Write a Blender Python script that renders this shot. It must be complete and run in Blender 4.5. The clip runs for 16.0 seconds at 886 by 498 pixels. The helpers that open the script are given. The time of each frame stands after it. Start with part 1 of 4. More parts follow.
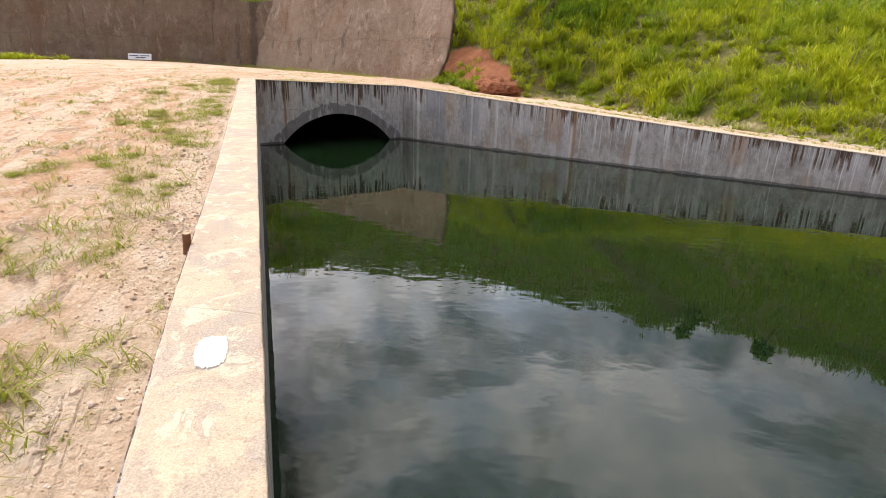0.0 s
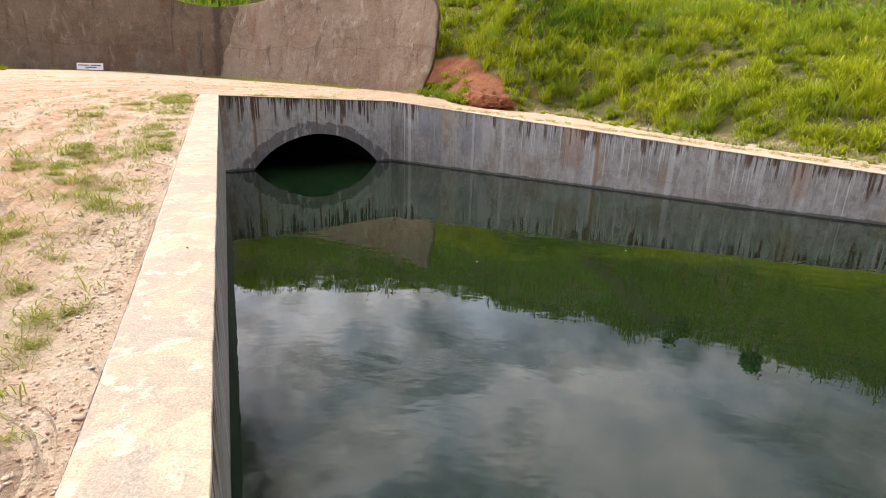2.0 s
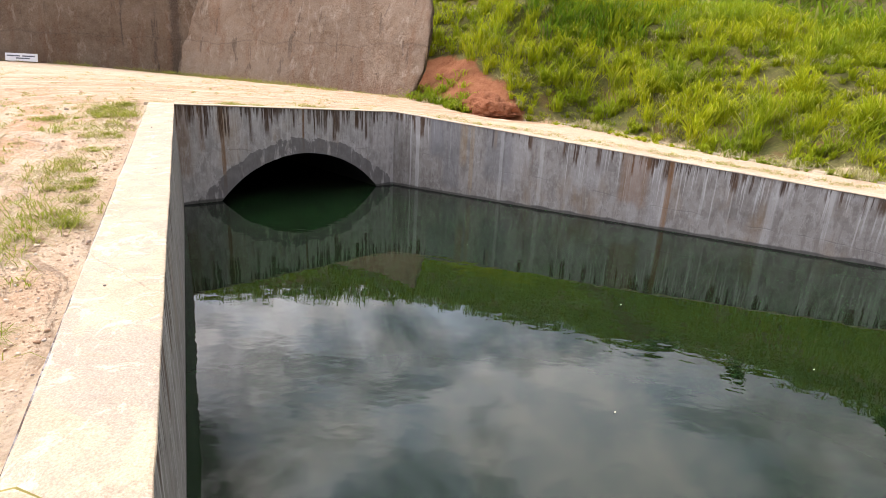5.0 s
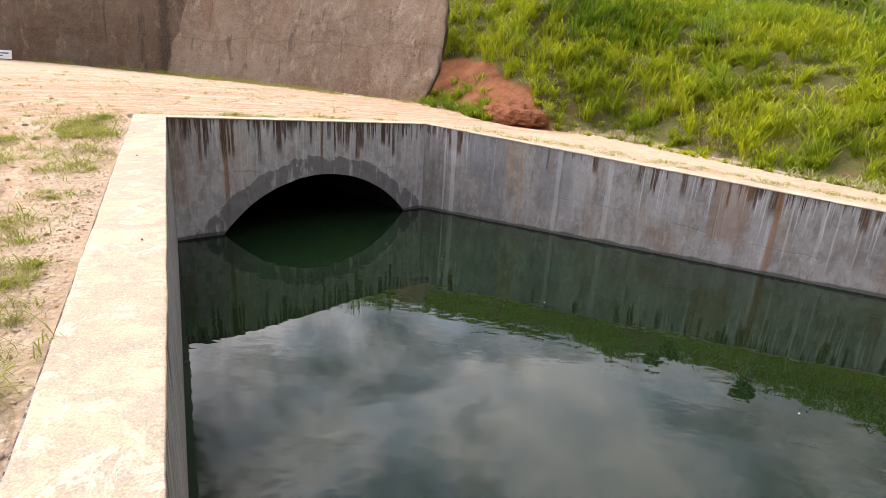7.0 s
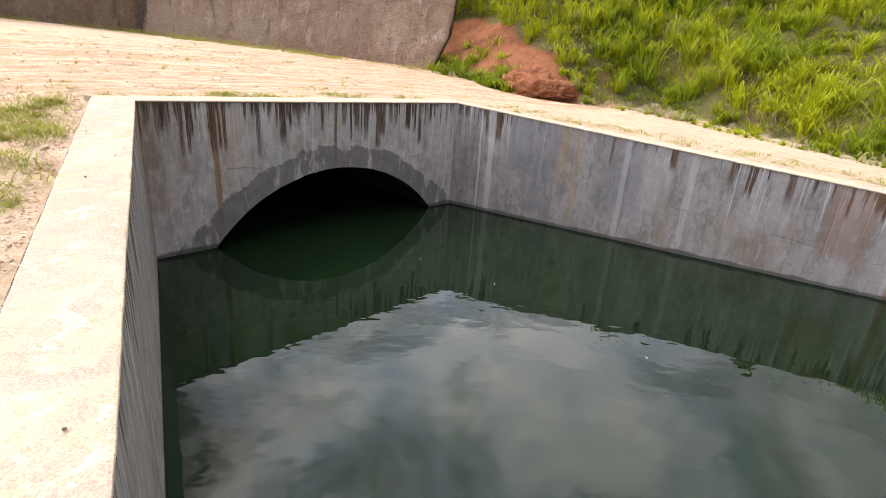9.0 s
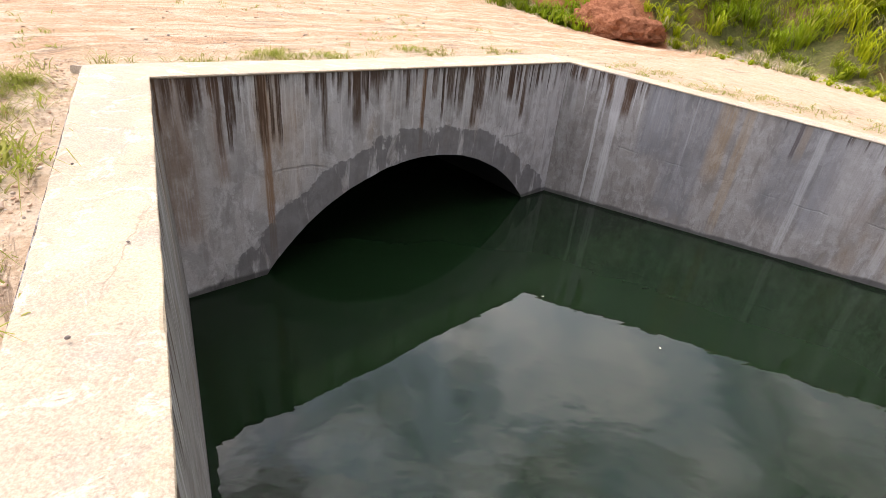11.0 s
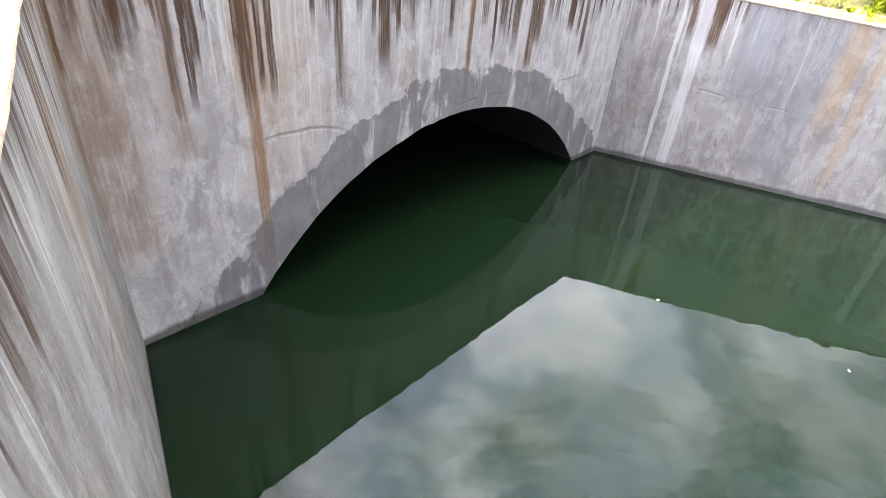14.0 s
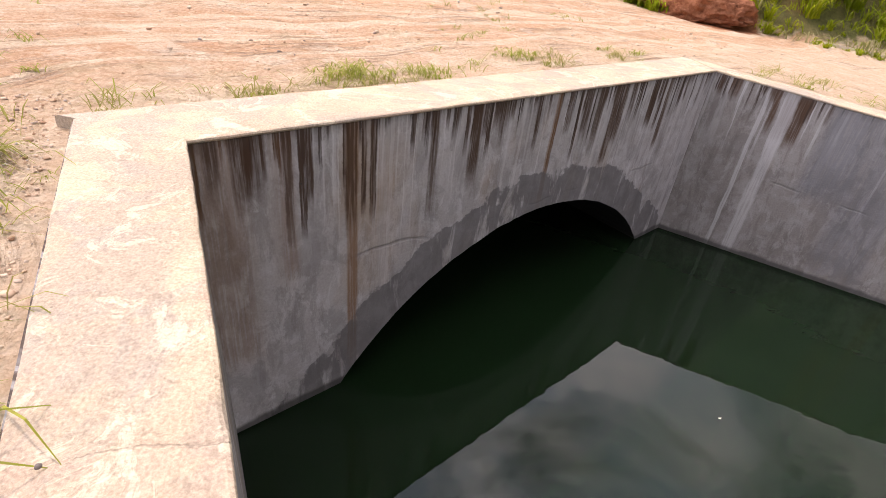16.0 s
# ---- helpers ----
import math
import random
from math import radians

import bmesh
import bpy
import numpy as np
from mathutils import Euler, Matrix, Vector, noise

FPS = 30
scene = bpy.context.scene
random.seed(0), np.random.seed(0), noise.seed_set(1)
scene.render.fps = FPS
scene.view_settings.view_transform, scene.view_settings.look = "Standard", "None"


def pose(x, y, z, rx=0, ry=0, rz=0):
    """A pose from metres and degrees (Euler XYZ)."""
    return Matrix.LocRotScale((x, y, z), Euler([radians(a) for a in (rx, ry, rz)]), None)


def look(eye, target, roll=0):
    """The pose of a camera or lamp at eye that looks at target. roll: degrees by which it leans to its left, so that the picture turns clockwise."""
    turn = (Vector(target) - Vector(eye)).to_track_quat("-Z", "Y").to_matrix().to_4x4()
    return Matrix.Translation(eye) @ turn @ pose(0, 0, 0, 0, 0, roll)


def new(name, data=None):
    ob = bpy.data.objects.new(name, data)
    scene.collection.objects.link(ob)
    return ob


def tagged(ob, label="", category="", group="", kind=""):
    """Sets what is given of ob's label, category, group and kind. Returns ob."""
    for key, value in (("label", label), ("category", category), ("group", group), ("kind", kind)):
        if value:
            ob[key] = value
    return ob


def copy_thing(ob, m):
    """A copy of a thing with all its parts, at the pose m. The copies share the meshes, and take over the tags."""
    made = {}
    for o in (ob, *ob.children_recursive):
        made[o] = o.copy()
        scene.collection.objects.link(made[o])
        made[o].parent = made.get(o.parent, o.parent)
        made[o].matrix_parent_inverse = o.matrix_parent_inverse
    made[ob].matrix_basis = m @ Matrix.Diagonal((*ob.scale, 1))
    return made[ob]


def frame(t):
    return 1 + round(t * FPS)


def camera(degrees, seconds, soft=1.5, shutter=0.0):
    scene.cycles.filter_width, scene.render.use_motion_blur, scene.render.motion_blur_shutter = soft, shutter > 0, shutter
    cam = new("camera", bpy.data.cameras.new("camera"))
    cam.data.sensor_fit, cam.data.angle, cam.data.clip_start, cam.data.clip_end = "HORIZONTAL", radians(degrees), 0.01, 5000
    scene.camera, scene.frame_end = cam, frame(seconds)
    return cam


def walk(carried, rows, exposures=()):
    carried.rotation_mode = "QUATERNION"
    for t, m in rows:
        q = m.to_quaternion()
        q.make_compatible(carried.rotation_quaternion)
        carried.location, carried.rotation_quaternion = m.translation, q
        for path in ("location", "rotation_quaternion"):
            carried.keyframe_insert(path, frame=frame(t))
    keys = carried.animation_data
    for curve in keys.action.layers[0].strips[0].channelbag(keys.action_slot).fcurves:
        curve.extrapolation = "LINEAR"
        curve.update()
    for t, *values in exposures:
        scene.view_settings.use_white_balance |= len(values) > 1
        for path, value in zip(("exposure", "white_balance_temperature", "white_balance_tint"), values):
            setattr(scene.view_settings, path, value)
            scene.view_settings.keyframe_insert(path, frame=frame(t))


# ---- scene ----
cam = camera(81.0, 16.0, soft=0.6)
PATH = [
    (0, (1.137, 1.126, 2.386), (0.989, 3.02, 1.762), 1.7),
    (0.5, (0.808, 1.826, 2.453), (0.668, 3.729, 1.852), 1.5),
    (1, (0.587, 2.532, 2.486), (0.466, 4.442, 1.903), 1.2),
    (1.5, (0.276, 3.206, 2.557), (0.202, 5.116, 1.967), 1.0),
    (2, (0.045, 3.852, 2.56), (0.0, 5.762, 1.966), 1.6),
    (2.5, (-0.282, 4.484, 2.607), (-0.303, 6.39, 2.003), 2.3),
    (3, (-0.499, 5.08, 2.658), (-0.49, 6.992, 2.071), 2.5),
    (3.2, (-0.47, 5.24, 2.738), (-0.47, 7.151, 2.15), 2.9),
    (5.3, (-1.695, 7.844, 2.811), (-1.597, 9.749, 2.209), 3.0),
    (5.5, (-1.82, 8.091, 2.812), (-1.714, 9.991, 2.198), 3.2),
    (6, (-2.093, 8.625, 2.859), (-1.944, 10.533, 2.28), 3.0),
    (6.5, (-2.362, 9.218, 2.917), (-2.232, 11.126, 2.333), 3.7),
    (7, (-2.632, 9.824, 2.931), (-2.506, 11.73, 2.338), 3.4),
    (7.5, (-2.903, 10.474, 2.923), (-2.737, 12.362, 2.282), 2.5),
    (8, (-3.154, 11.033, 2.947), (-2.984, 12.911, 2.28), 3.7),
    (8.5, (-3.39, 11.58, 3.019), (-3.186, 13.445, 2.326), 3.7),
    (8.7, (-3.407, 11.754, 3.071), (-3.229, 13.616, 2.364), 3.9),
    (10.8, (-4.594, 14.402, 3.1), (-4.429, 16.175, 2.191), 4.7),
    (11, (-4.749, 14.69, 3.234), (-4.592, 16.433, 2.267), 5.7),
    (11.5, (-4.881, 15.178, 3.177), (-4.741, 16.9, 2.171), 4.1),
    (12, (-5.092, 15.727, 3.157), (-4.902, 17.402, 2.08), 3.5),
    (12.5, (-5.254, 16.225, 3.013), (-5.02, 17.881, 1.916), 2.4),
    (13, (-5.425, 16.451, 2.696), (-5.145, 18.09, 1.585), 2.7),
    (13.5, (-5.468, 16.492, 2.481), (-5.185, 18.159, 1.412), 4.1),
    (14, (-5.467, 16.49, 2.474), (-5.178, 18.154, 1.403), 5.0),
    (14.5, (-5.423, 16.449, 2.427), (-5.154, 18.115, 1.354), 5.6),
    (15, (-5.447, 16.439, 2.455), (-5.183, 18.092, 1.361), 6.6),
    (15.5, (-5.614, 16.472, 2.817), (-5.456, 18.146, 1.735), 5.8),
    (16, (-5.784, 16.76, 3.229), (-5.649, 18.446, 2.162), 6.5),
]
EXPOSURES = [(0, -1.00, 7300, 17), (3, -0.84, 7250, 16), (5.5, -0.75, 7250, 17), (7, -0.86, 7250, 17), (8.5, -0.74, 7250, 17), (11, -0.68, 7200, 17), (12, -0.42, 7100, 18), (12.5, -0.18, 7000, 17), (13, 0.28, 6900, 16), (14.5, 0.76, 6800, 16), (15.1, 0.56, 6950, 18), (15.5, -0.04, 7400, 20), (16, -0.88, 7400, 24)]
walk(cam, [(t, look(eye, target, roll)) for t, eye, target, roll in PATH], EXPOSURES)

# ---- world, sun ----
SUN_ELEVATION, SUN_AZIMUTH = 53.0, -48.0   # azimuth from +y, clockwise


def build_world():
    """Clear sky with broken cloud, which is brighter on the sun's side."""
    world = bpy.data.worlds.new("sky")
    scene.world = world
    world.use_nodes = True
    nt = world.node_tree
    nt.nodes.clear()
    N, L = nt.nodes.new, nt.links.new
    out, bg = N("ShaderNodeOutputWorld"), N("ShaderNodeBackground")
    sky = N("ShaderNodeTexSky")
    sky.sky_type, sky.sun_disc = "NISHITA", False
    sky.sun_elevation, sky.sun_rotation = radians(SUN_ELEVATION), radians(SUN_AZIMUTH)
    sky.dust_density, sky.air_density = 2.0, 1.0
    tc, mp = N("ShaderNodeTexCoord"), N("ShaderNodeMapping")
    mp.inputs["Scale"].default_value, mp.inputs["Location"].default_value = (1.0, 1.0, 1.6), (0.3, 0.1, 0.2)
    n1, r1 = N("ShaderNodeTexNoise"), N("ShaderNodeValToRGB")
    n1.inputs["Scale"].default_value, n1.inputs["Detail"].default_value, n1.inputs["Roughness"].default_value = 3.0, 7.0, 0.55
    n1.inputs["Distortion"].default_value = 0.5
    r1.color_ramp.elements[0].position, r1.color_ramp.elements[1].position = 0.32, 0.55
    n2, r2 = N("ShaderNodeTexNoise"), N("ShaderNodeValToRGB")
    n2.inputs["Scale"].default_value, n2.inputs["Detail"].default_value, n2.inputs["Roughness"].default_value = 4.5, 6.0, 0.6
    r2.color_ramp.elements[0].position, r2.color_ramp.elements[1].position = 0.38, 0.66
    r2.color_ramp.elements[0].color, r2.color_ramp.elements[1].color = (8.6, 10.6, 13.8, 1), (19.5, 20.0, 21.2, 1)
    to_sun = N("ShaderNodeVectorMath")
    to_sun.operation = "DOT_PRODUCT"
    e, a = radians(SUN_ELEVATION), radians(SUN_AZIMUTH)
    to_sun.inputs[1].default_value = (math.cos(e) * math.sin(a), math.cos(e) * math.cos(a), math.sin(e))
    near = N("ShaderNodeMapRange")
    near.inputs[1].default_value, near.inputs[2].default_value, near.inputs[3].default_value, near.inputs[4].default_value = 0.20, 1.0, 0.60, 5.5
    gain, mix = N("ShaderNodeVectorMath"), N("ShaderNodeMix")
    gain.operation = "SCALE"
    mix.data_type = "RGBA"
    L(tc.outputs["Generated"], mp.inputs[0]), L(tc.outputs["Generated"], to_sun.inputs[0])
    L(mp.outputs[0], n1.inputs["Vector"]), L(mp.outputs[0], n2.inputs["Vector"])
    L(n1.outputs[0], r1.inputs[0]), L(n2.outputs[0], r2.inputs[0])
    L(to_sun.outputs["Value"], near.inputs[0])
    height, low, both = N("ShaderNodeSeparateXYZ"), N("ShaderNodeMapRange"), N("ShaderNodeMath")
    low.inputs[1].default_value, low.inputs[2].default_value, low.inputs[3].default_value, low.inputs[4].default_value = 0.36, 0.80, 1.7, 1.2
    both.operation = "MULTIPLY"
    L(tc.outputs["Generated"], height.inputs[0]), L(height.outputs[2], low.inputs[0])
    L(near.outputs[0], both.inputs[0]), L(low.outputs[0], both.inputs[1])
    L(r2.outputs[0], gain.inputs[0]), L(both.outputs[0], gain.inputs["Scale"])
    L(r1.outputs[0], mix.inputs[0]), L(sky.outputs[0], mix.inputs[6]), L(gain.outputs[0], mix.inputs[7])
    L(mix.outputs[2], bg.inputs[0])
    bg.inputs[1].default_value = 0.085
    L(bg.outputs[0], out.inputs[0])


build_world()
sun = new("sun", bpy.data.lights.new("sun", "SUN"))
sun.data.energy, sun.data.angle, sun.data.color = 4.2, radians(0.6), (1.0, 0.92, 0.80)
_e, _a = radians(SUN_ELEVATION), radians(SUN_AZIMUTH)
sun.matrix_world = look((60 * math.cos(_e) * math.sin(_a), 60 * math.cos(_e) * math.cos(_a), 60 * math.sin(_e)), (0, 0, 0))


# ---- materials ----
class Mat:
    """A small builder for node materials."""

    def __init__(self, name, rough=0.9, spec=0.3):
        self.m = bpy.data.materials.new(name)
        self.m.use_nodes = True
        self.nt = self.m.node_tree
        self.bsdf = self.nt.nodes["Principled BSDF"]
        self.bsdf.inputs["Roughness"].default_value = rough
        self.bsdf.inputs["Specular IOR Level"].default_value = spec
        self.pos = self.node("ShaderNodeNewGeometry").outputs["Position"]

    def node(self, kind):
        return self.nt.nodes.new(kind)

    def link(self, a, b):
        if isinstance(a, (int, float)):
            b.default_value = a
        elif isinstance(a, tuple):
            b.default_value = (*a, 1) if len(a) == 3 and len(b.default_value) == 4 else a
        else:
            self.nt.links.new(a, b)

    def uv(self):
        n = self.node("ShaderNodeUVMap")
        n.uv_map = "UVMap"
        return n.outputs[0]

    def mapped(self, vec, scale=(1, 1, 1), loc=(0, 0, 0), rot=(0, 0, 0)):
        n = self.node("ShaderNodeMapping")
        n.inputs["Scale"].default_value, n.inputs["Location"].default_value, n.inputs["Rotation"].default_value = scale, loc, rot
        self.link(vec, n.inputs[0])
        return n.outputs[0]

    def noise(self, vec, scale=1.0, detail=4.0, rough=0.55, dist=0.0):
        n = self.node("ShaderNodeTexNoise")
        n.inputs["Scale"].default_value, n.inputs["Detail"].default_value = scale, detail
        n.inputs["Roughness"].default_value, n.inputs["Distortion"].default_value = rough, dist
        self.link(vec, n.inputs["Vector"])
        return n.outputs[0]

    def voronoi(self, vec, scale, feature="F1", out="Distance"):
        n = self.node("ShaderNodeTexVoronoi")
        n.feature = feature
        n.inputs["Scale"].default_value = scale
        self.link(vec, n.inputs["Vector"])
        return n.outputs[out]

    def ramp(self, fac, stops):
        n = self.node("ShaderNodeValToRGB")
        while len(n.color_ramp.elements) < len(stops):
            n.color_ramp.elements.new(0.5)
        for e, (p, c) in zip(n.color_ramp.elements, stops):
            e.position = p
            e.color = (c, c, c, 1) if isinstance(c, (int, float)) else (*c, 1)
        self.link(fac, n.inputs[0])
        return n.outputs[0]

    def math(self, op, a, b=0.0, clamp=False):
        n = self.node("ShaderNodeMath")
        n.operation, n.use_clamp = op, clamp
        self.link(a, n.inputs[0]), self.link(b, n.inputs[1])
        return n.outputs[0]

    def mix(self, fac, a, b, mode="MIX"):
        n = self.node("ShaderNodeMix")
        n.data_type, n.blend_type = "RGBA", mode
        self.link(fac, n.inputs[0]), self.link(a, n.inputs[6]), self.link(b, n.inputs[7])
        return n.outputs[2]

    def split(self, vec):
        n = self.node("ShaderNodeSeparateXYZ")
        self.link(vec, n.inputs[0])
        return n.outputs

    def join(self, x, y, z=0.0):
        n = self.node("ShaderNodeCombineXYZ")
        for v, i in zip((x, y, z), n.inputs):
            self.link(v, i)
        return n.outputs[0]

    def smooth(self, x, lo, hi):
        n = self.node("ShaderNodeMapRange")
        n.interpolation_type = "SMOOTHSTEP"
        n.inputs[1].default_value, n.inputs[2].default_value = lo, hi
        self.link(x, n.inputs[0])
        return n.outputs[0]

    def done(self, color, height=None, strength=0.5, distance=0.01, rough=None):
        self.link(color, self.bsdf.inputs["Base Color"])
        if rough is not None:
            self.link(rough, self.bsdf.inputs["Roughness"])
        if height is not None:
            b = self.node("ShaderNodeBump")
            b.inputs["Strength"].default_value, b.inputs["Distance"].default_value = strength, distance
            self.link(height, b.inputs["Height"])
            self.link(b.outputs[0], self.bsdf.inputs["Normal"])
        return self.m


def wall_concrete(name, arch=False, streaky=1.0, single=(), tone=(1, 1, 1)):
    """Cast concrete, with pour lines, lime and dirt runs from the top edge; uv: metres along, metres below the top."""
    m = Mat(name, 0.88, 0.25)
    uv = m.uv()
    u, v, _ = m.split(uv)
    z = m.split(m.pos)[2]
    fine, mid, big = m.noise(uv, 55, 5), m.noise(uv, 6, 5, 0.6), m.noise(uv, 0.9, 4, 0.6)
    col = m.mix(m.ramp(big, [(0.35, 0.0), (0.65, 1.0)]), (0.33, 0.312, 0.305), (0.48, 0.46, 0.455))
    col = m.mix(m.math("MULTIPLY", m.ramp(mid, [(0.47, 0.0), (0.60, 1.0)]), 0.5), col, (0.54, 0.54, 0.55))
    col = m.mix(0.22, col, m.ramp(fine, [(0.3, (0.13, 0.125, 0.124)), (0.7, (0.44, 0.43, 0.425))]))
    cloudy = m.noise(m.mapped(uv, (1.0, 0.7, 1), (3, 8, 0)), 3.2, 6, 0.7, 0.4)
    col = m.mix(m.math("MULTIPLY", m.ramp(cloudy, [(0.53, 0.0), (0.57, 1.0)]), 0.42), col, (0.235, 0.222, 0.22))
    damp_or_shade = m.noise(m.mapped(uv, (7.0, 1.3, 1), (1, 4, 0)), 1.0, 7, 0.75, 0.4)
    col = m.mix(m.math("MULTIPLY", m.ramp(damp_or_shade, [(0.50, 0.0), (0.58, 1.0)]), 0.42), col, (0.20, 0.178, 0.17))
    rub = m.noise(m.mapped(uv, (5.0, 2.0, 1), (8, 1, 0)), 1.0, 7, 0.75, 0.5)
    col = m.mix(m.math("MULTIPLY", m.ramp(rub, [(0.55, 0.0), (0.60, 1.0)]), 0.35), col, (0.60, 0.60, 0.61))
    # faint brown and rosy blooms
    warm = m.noise(m.mapped(uv, (1.3, 0.45, 1), (7, 3, 0)), 1.0, 4, 0.6)
    col = m.mix(m.math("MULTIPLY", m.ramp(warm, [(0.56, 0.0), (0.72, 1.0)]), 0.55), col, (0.33, 0.225, 0.135))
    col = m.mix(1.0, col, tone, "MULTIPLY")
    # runs of lime and dirt from the top edge: narrow strips of uneven length
    broken = m.ramp(m.noise(m.mapped(uv, (60, 2.4, 1)), 1.0, 4), [(0.36, 0.5), (0.52, 1.0)])
    wob = m.math("SUBTRACT", m.noise(m.mapped(uv, (3.5, 2.2, 1)), 1.0, 5, 0.65), 0.5)
    uu = m.math("ADD", u, m.math("MULTIPLY", wob, 0.045))
    runs = ((2.2, 0.40, (0.4, 2.6), (0.48, 0.465, 0.475), 0.3), (9.0, 0.25, (0.2, 2.3), (0.56, 0.545, 0.55), 0.35), (26.0, 0.36, (0.1, 1.9), (0.68, 0.665, 0.67), 0.34), (60.0, 0.33, (0.1, 1.3), (0.72, 0.705, 0.71), 0.42),
            (7.0, 0.30, (0.12, 1.0), (0.10, 0.058, 0.038), 0.95), (16.0, 0.44, (0.12, 0.85), (0.080, 0.046, 0.031), 0.97), (36.0, 0.44, (0.08, 0.6), (0.055, 0.035, 0.027), 0.97), (1.3, 0.10, (0.8, 2.4), (0.25, 0.13, 0.065), 0.5))
    patchy = m.noise(m.join(m.math("MULTIPLY", u, 0.9), 3.0), 1.0, 2)
    clean = m.math("MULTIPLY", m.smooth(u, 41.0, 41.6), m.smooth(u, 46.5, 44.2))
    for k, (f, share, (lo, hi), tone, amount) in enumerate(runs):
        vor = m.node("ShaderNodeTexVoronoi")
        vor.voronoi_dimensions = "1D"
        m.link(m.math("ADD", m.math("MULTIPLY", uu, f), 17.3 * k), vor.inputs["W"])
        vor.inputs["Scale"].default_value = 1.0
        cr, cg, cb = m.split(vor.outputs["Color"])
        lot = m.math("ADD", share, m.math("MULTIPLY", m.math("SUBTRACT", patchy, 0.5), 1.2 if k > 3 else 0.5))
        if k > 0:
            lot = m.math("SUBTRACT", lot, m.math("MULTIPLY", clean, 0.34))
        pres = m.smooth(m.math("SUBTRACT", lot, cr), 0.0, 0.04)
        pres = m.math("MULTIPLY", pres, m.smooth(vor.outputs["Distance"], 0.52, 0.30))
        length = m.math("MULTIPLY", m.math("ADD", lo, m.math("MULTIPLY", m.math("MULTIPLY", cg, cg), hi - lo)), streaky)
        mask = m.math("MULTIPLY", pres, m.smooth(m.math("SUBTRACT", m.math("ADD", length, m.math("MULTIPLY", wob, 0.4)), v), 0.0, 0.5 if k < 4 else 0.22))
        mask = m.math("MULTIPLY", m.math("MULTIPLY", mask, broken), amount)
        col = m.mix(mask, col, tone)
    # the broad single runs
    for u0, half, reach, tone, amount in single:
        side = m.smooth(m.math("ABSOLUTE", m.math("SUBTRACT", uu, u0)), half, half * 0.55)
        mask = m.math("MULTIPLY", side, m.smooth(m.math("SUBTRACT", m.math("ADD", reach, m.math("MULTIPLY", wob, 0.5)), v), 0.0, 0.35))
        col = m.mix(m.math("MULTIPLY", m.math("MULTIPLY", mask, broken), amount), col, tone)
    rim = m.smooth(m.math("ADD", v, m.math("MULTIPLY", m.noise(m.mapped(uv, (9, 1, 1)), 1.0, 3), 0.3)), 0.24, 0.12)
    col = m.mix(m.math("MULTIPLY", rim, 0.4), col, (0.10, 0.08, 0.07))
    # pour lines and shutter joints
    line = m.math("ABSOLUTE", m.math("SUBTRACT", m.math("ADD", v, m.math("MULTIPLY", m.noise(uv, 0.8, 4), 0.35)), 1.2))
    seam = m.math("MULTIPLY", m.smooth(line, 0.018, 0.004), m.ramp(m.noise(m.mapped(uv, (1.2, 0.1, 1)), 1.0, 2), [(0.48, 0.0), (0.56, 1.0)]))
    col = m.mix(m.math("MULTIPLY", seam, 0.3), col, (0.14, 0.135, 0.135))
    pits = m.smooth(m.voronoi(uv, 3.2), 0.035, 0.02)
    col = m.mix(m.math("MULTIPLY", pits, 0.7), col, (0.07, 0.065, 0.06))
    if arch:
        # a darker daub of mortar round the opening
        du, dz = m.math("SUBTRACT", u, ARCH_U), m.math("SUBTRACT", z, ARCH_Z)
        r = m.math("SQRT", m.math("ADD", m.math("MULTIPLY", du, du), m.math("MULTIPLY", dz, dz)))
        edge = m.math("ADD", r, m.math("MULTIPLY", m.math("SUBTRACT", m.noise(uv, 1.7, 4, 0.6), 0.5), 0.55))
        edge = m.math("SUBTRACT", edge, m.math("MULTIPLY", m.smooth(z, 0.75, 0.05), 0.10))
        edge = m.math("ADD", edge, m.math("MULTIPLY", m.math("SUBTRACT", m.noise(m.mapped(uv, (1, 1, 1), (5, 1, 0)), 5.5, 4, 0.6), 0.5), 0.22))
        daub = m.smooth(edge, ARCH_R + 0.37, ARCH_R + 0.34)
        gaps = m.ramp(m.noise(m.mapped(uv, (4.2, 0.9, 1), (2, 9, 0)), 1.0, 5, 0.65, 0.5), [(0.55, 1.0), (0.61, 0.2)])
        col = m.mix(m.math("MULTIPLY", m.math("MULTIPLY", daub, gaps), 0.78), col, m.mix(mid, (0.10, 0.095, 0.10), (0.19, 0.18, 0.18)))
    wet = m.smooth(m.math("ADD", z, m.math("MULTIPLY", m.math("SUBTRACT", m.noise(uv, 2.2, 4), 0.5), 0.12)), 0.045, 0.0)
    col = m.mix(m.math("MULTIPLY", wet, 0.8), col, (0.06, 0.057, 0.055))
    h = m.math("ADD", m.math("ADD", m.math("MULTIPLY", fine, 0.35), mid), m.math("MULTIPLY", m.math("ADD", pits, seam), -0.8))
    return m.done(col, h, 0.4, 0.015)


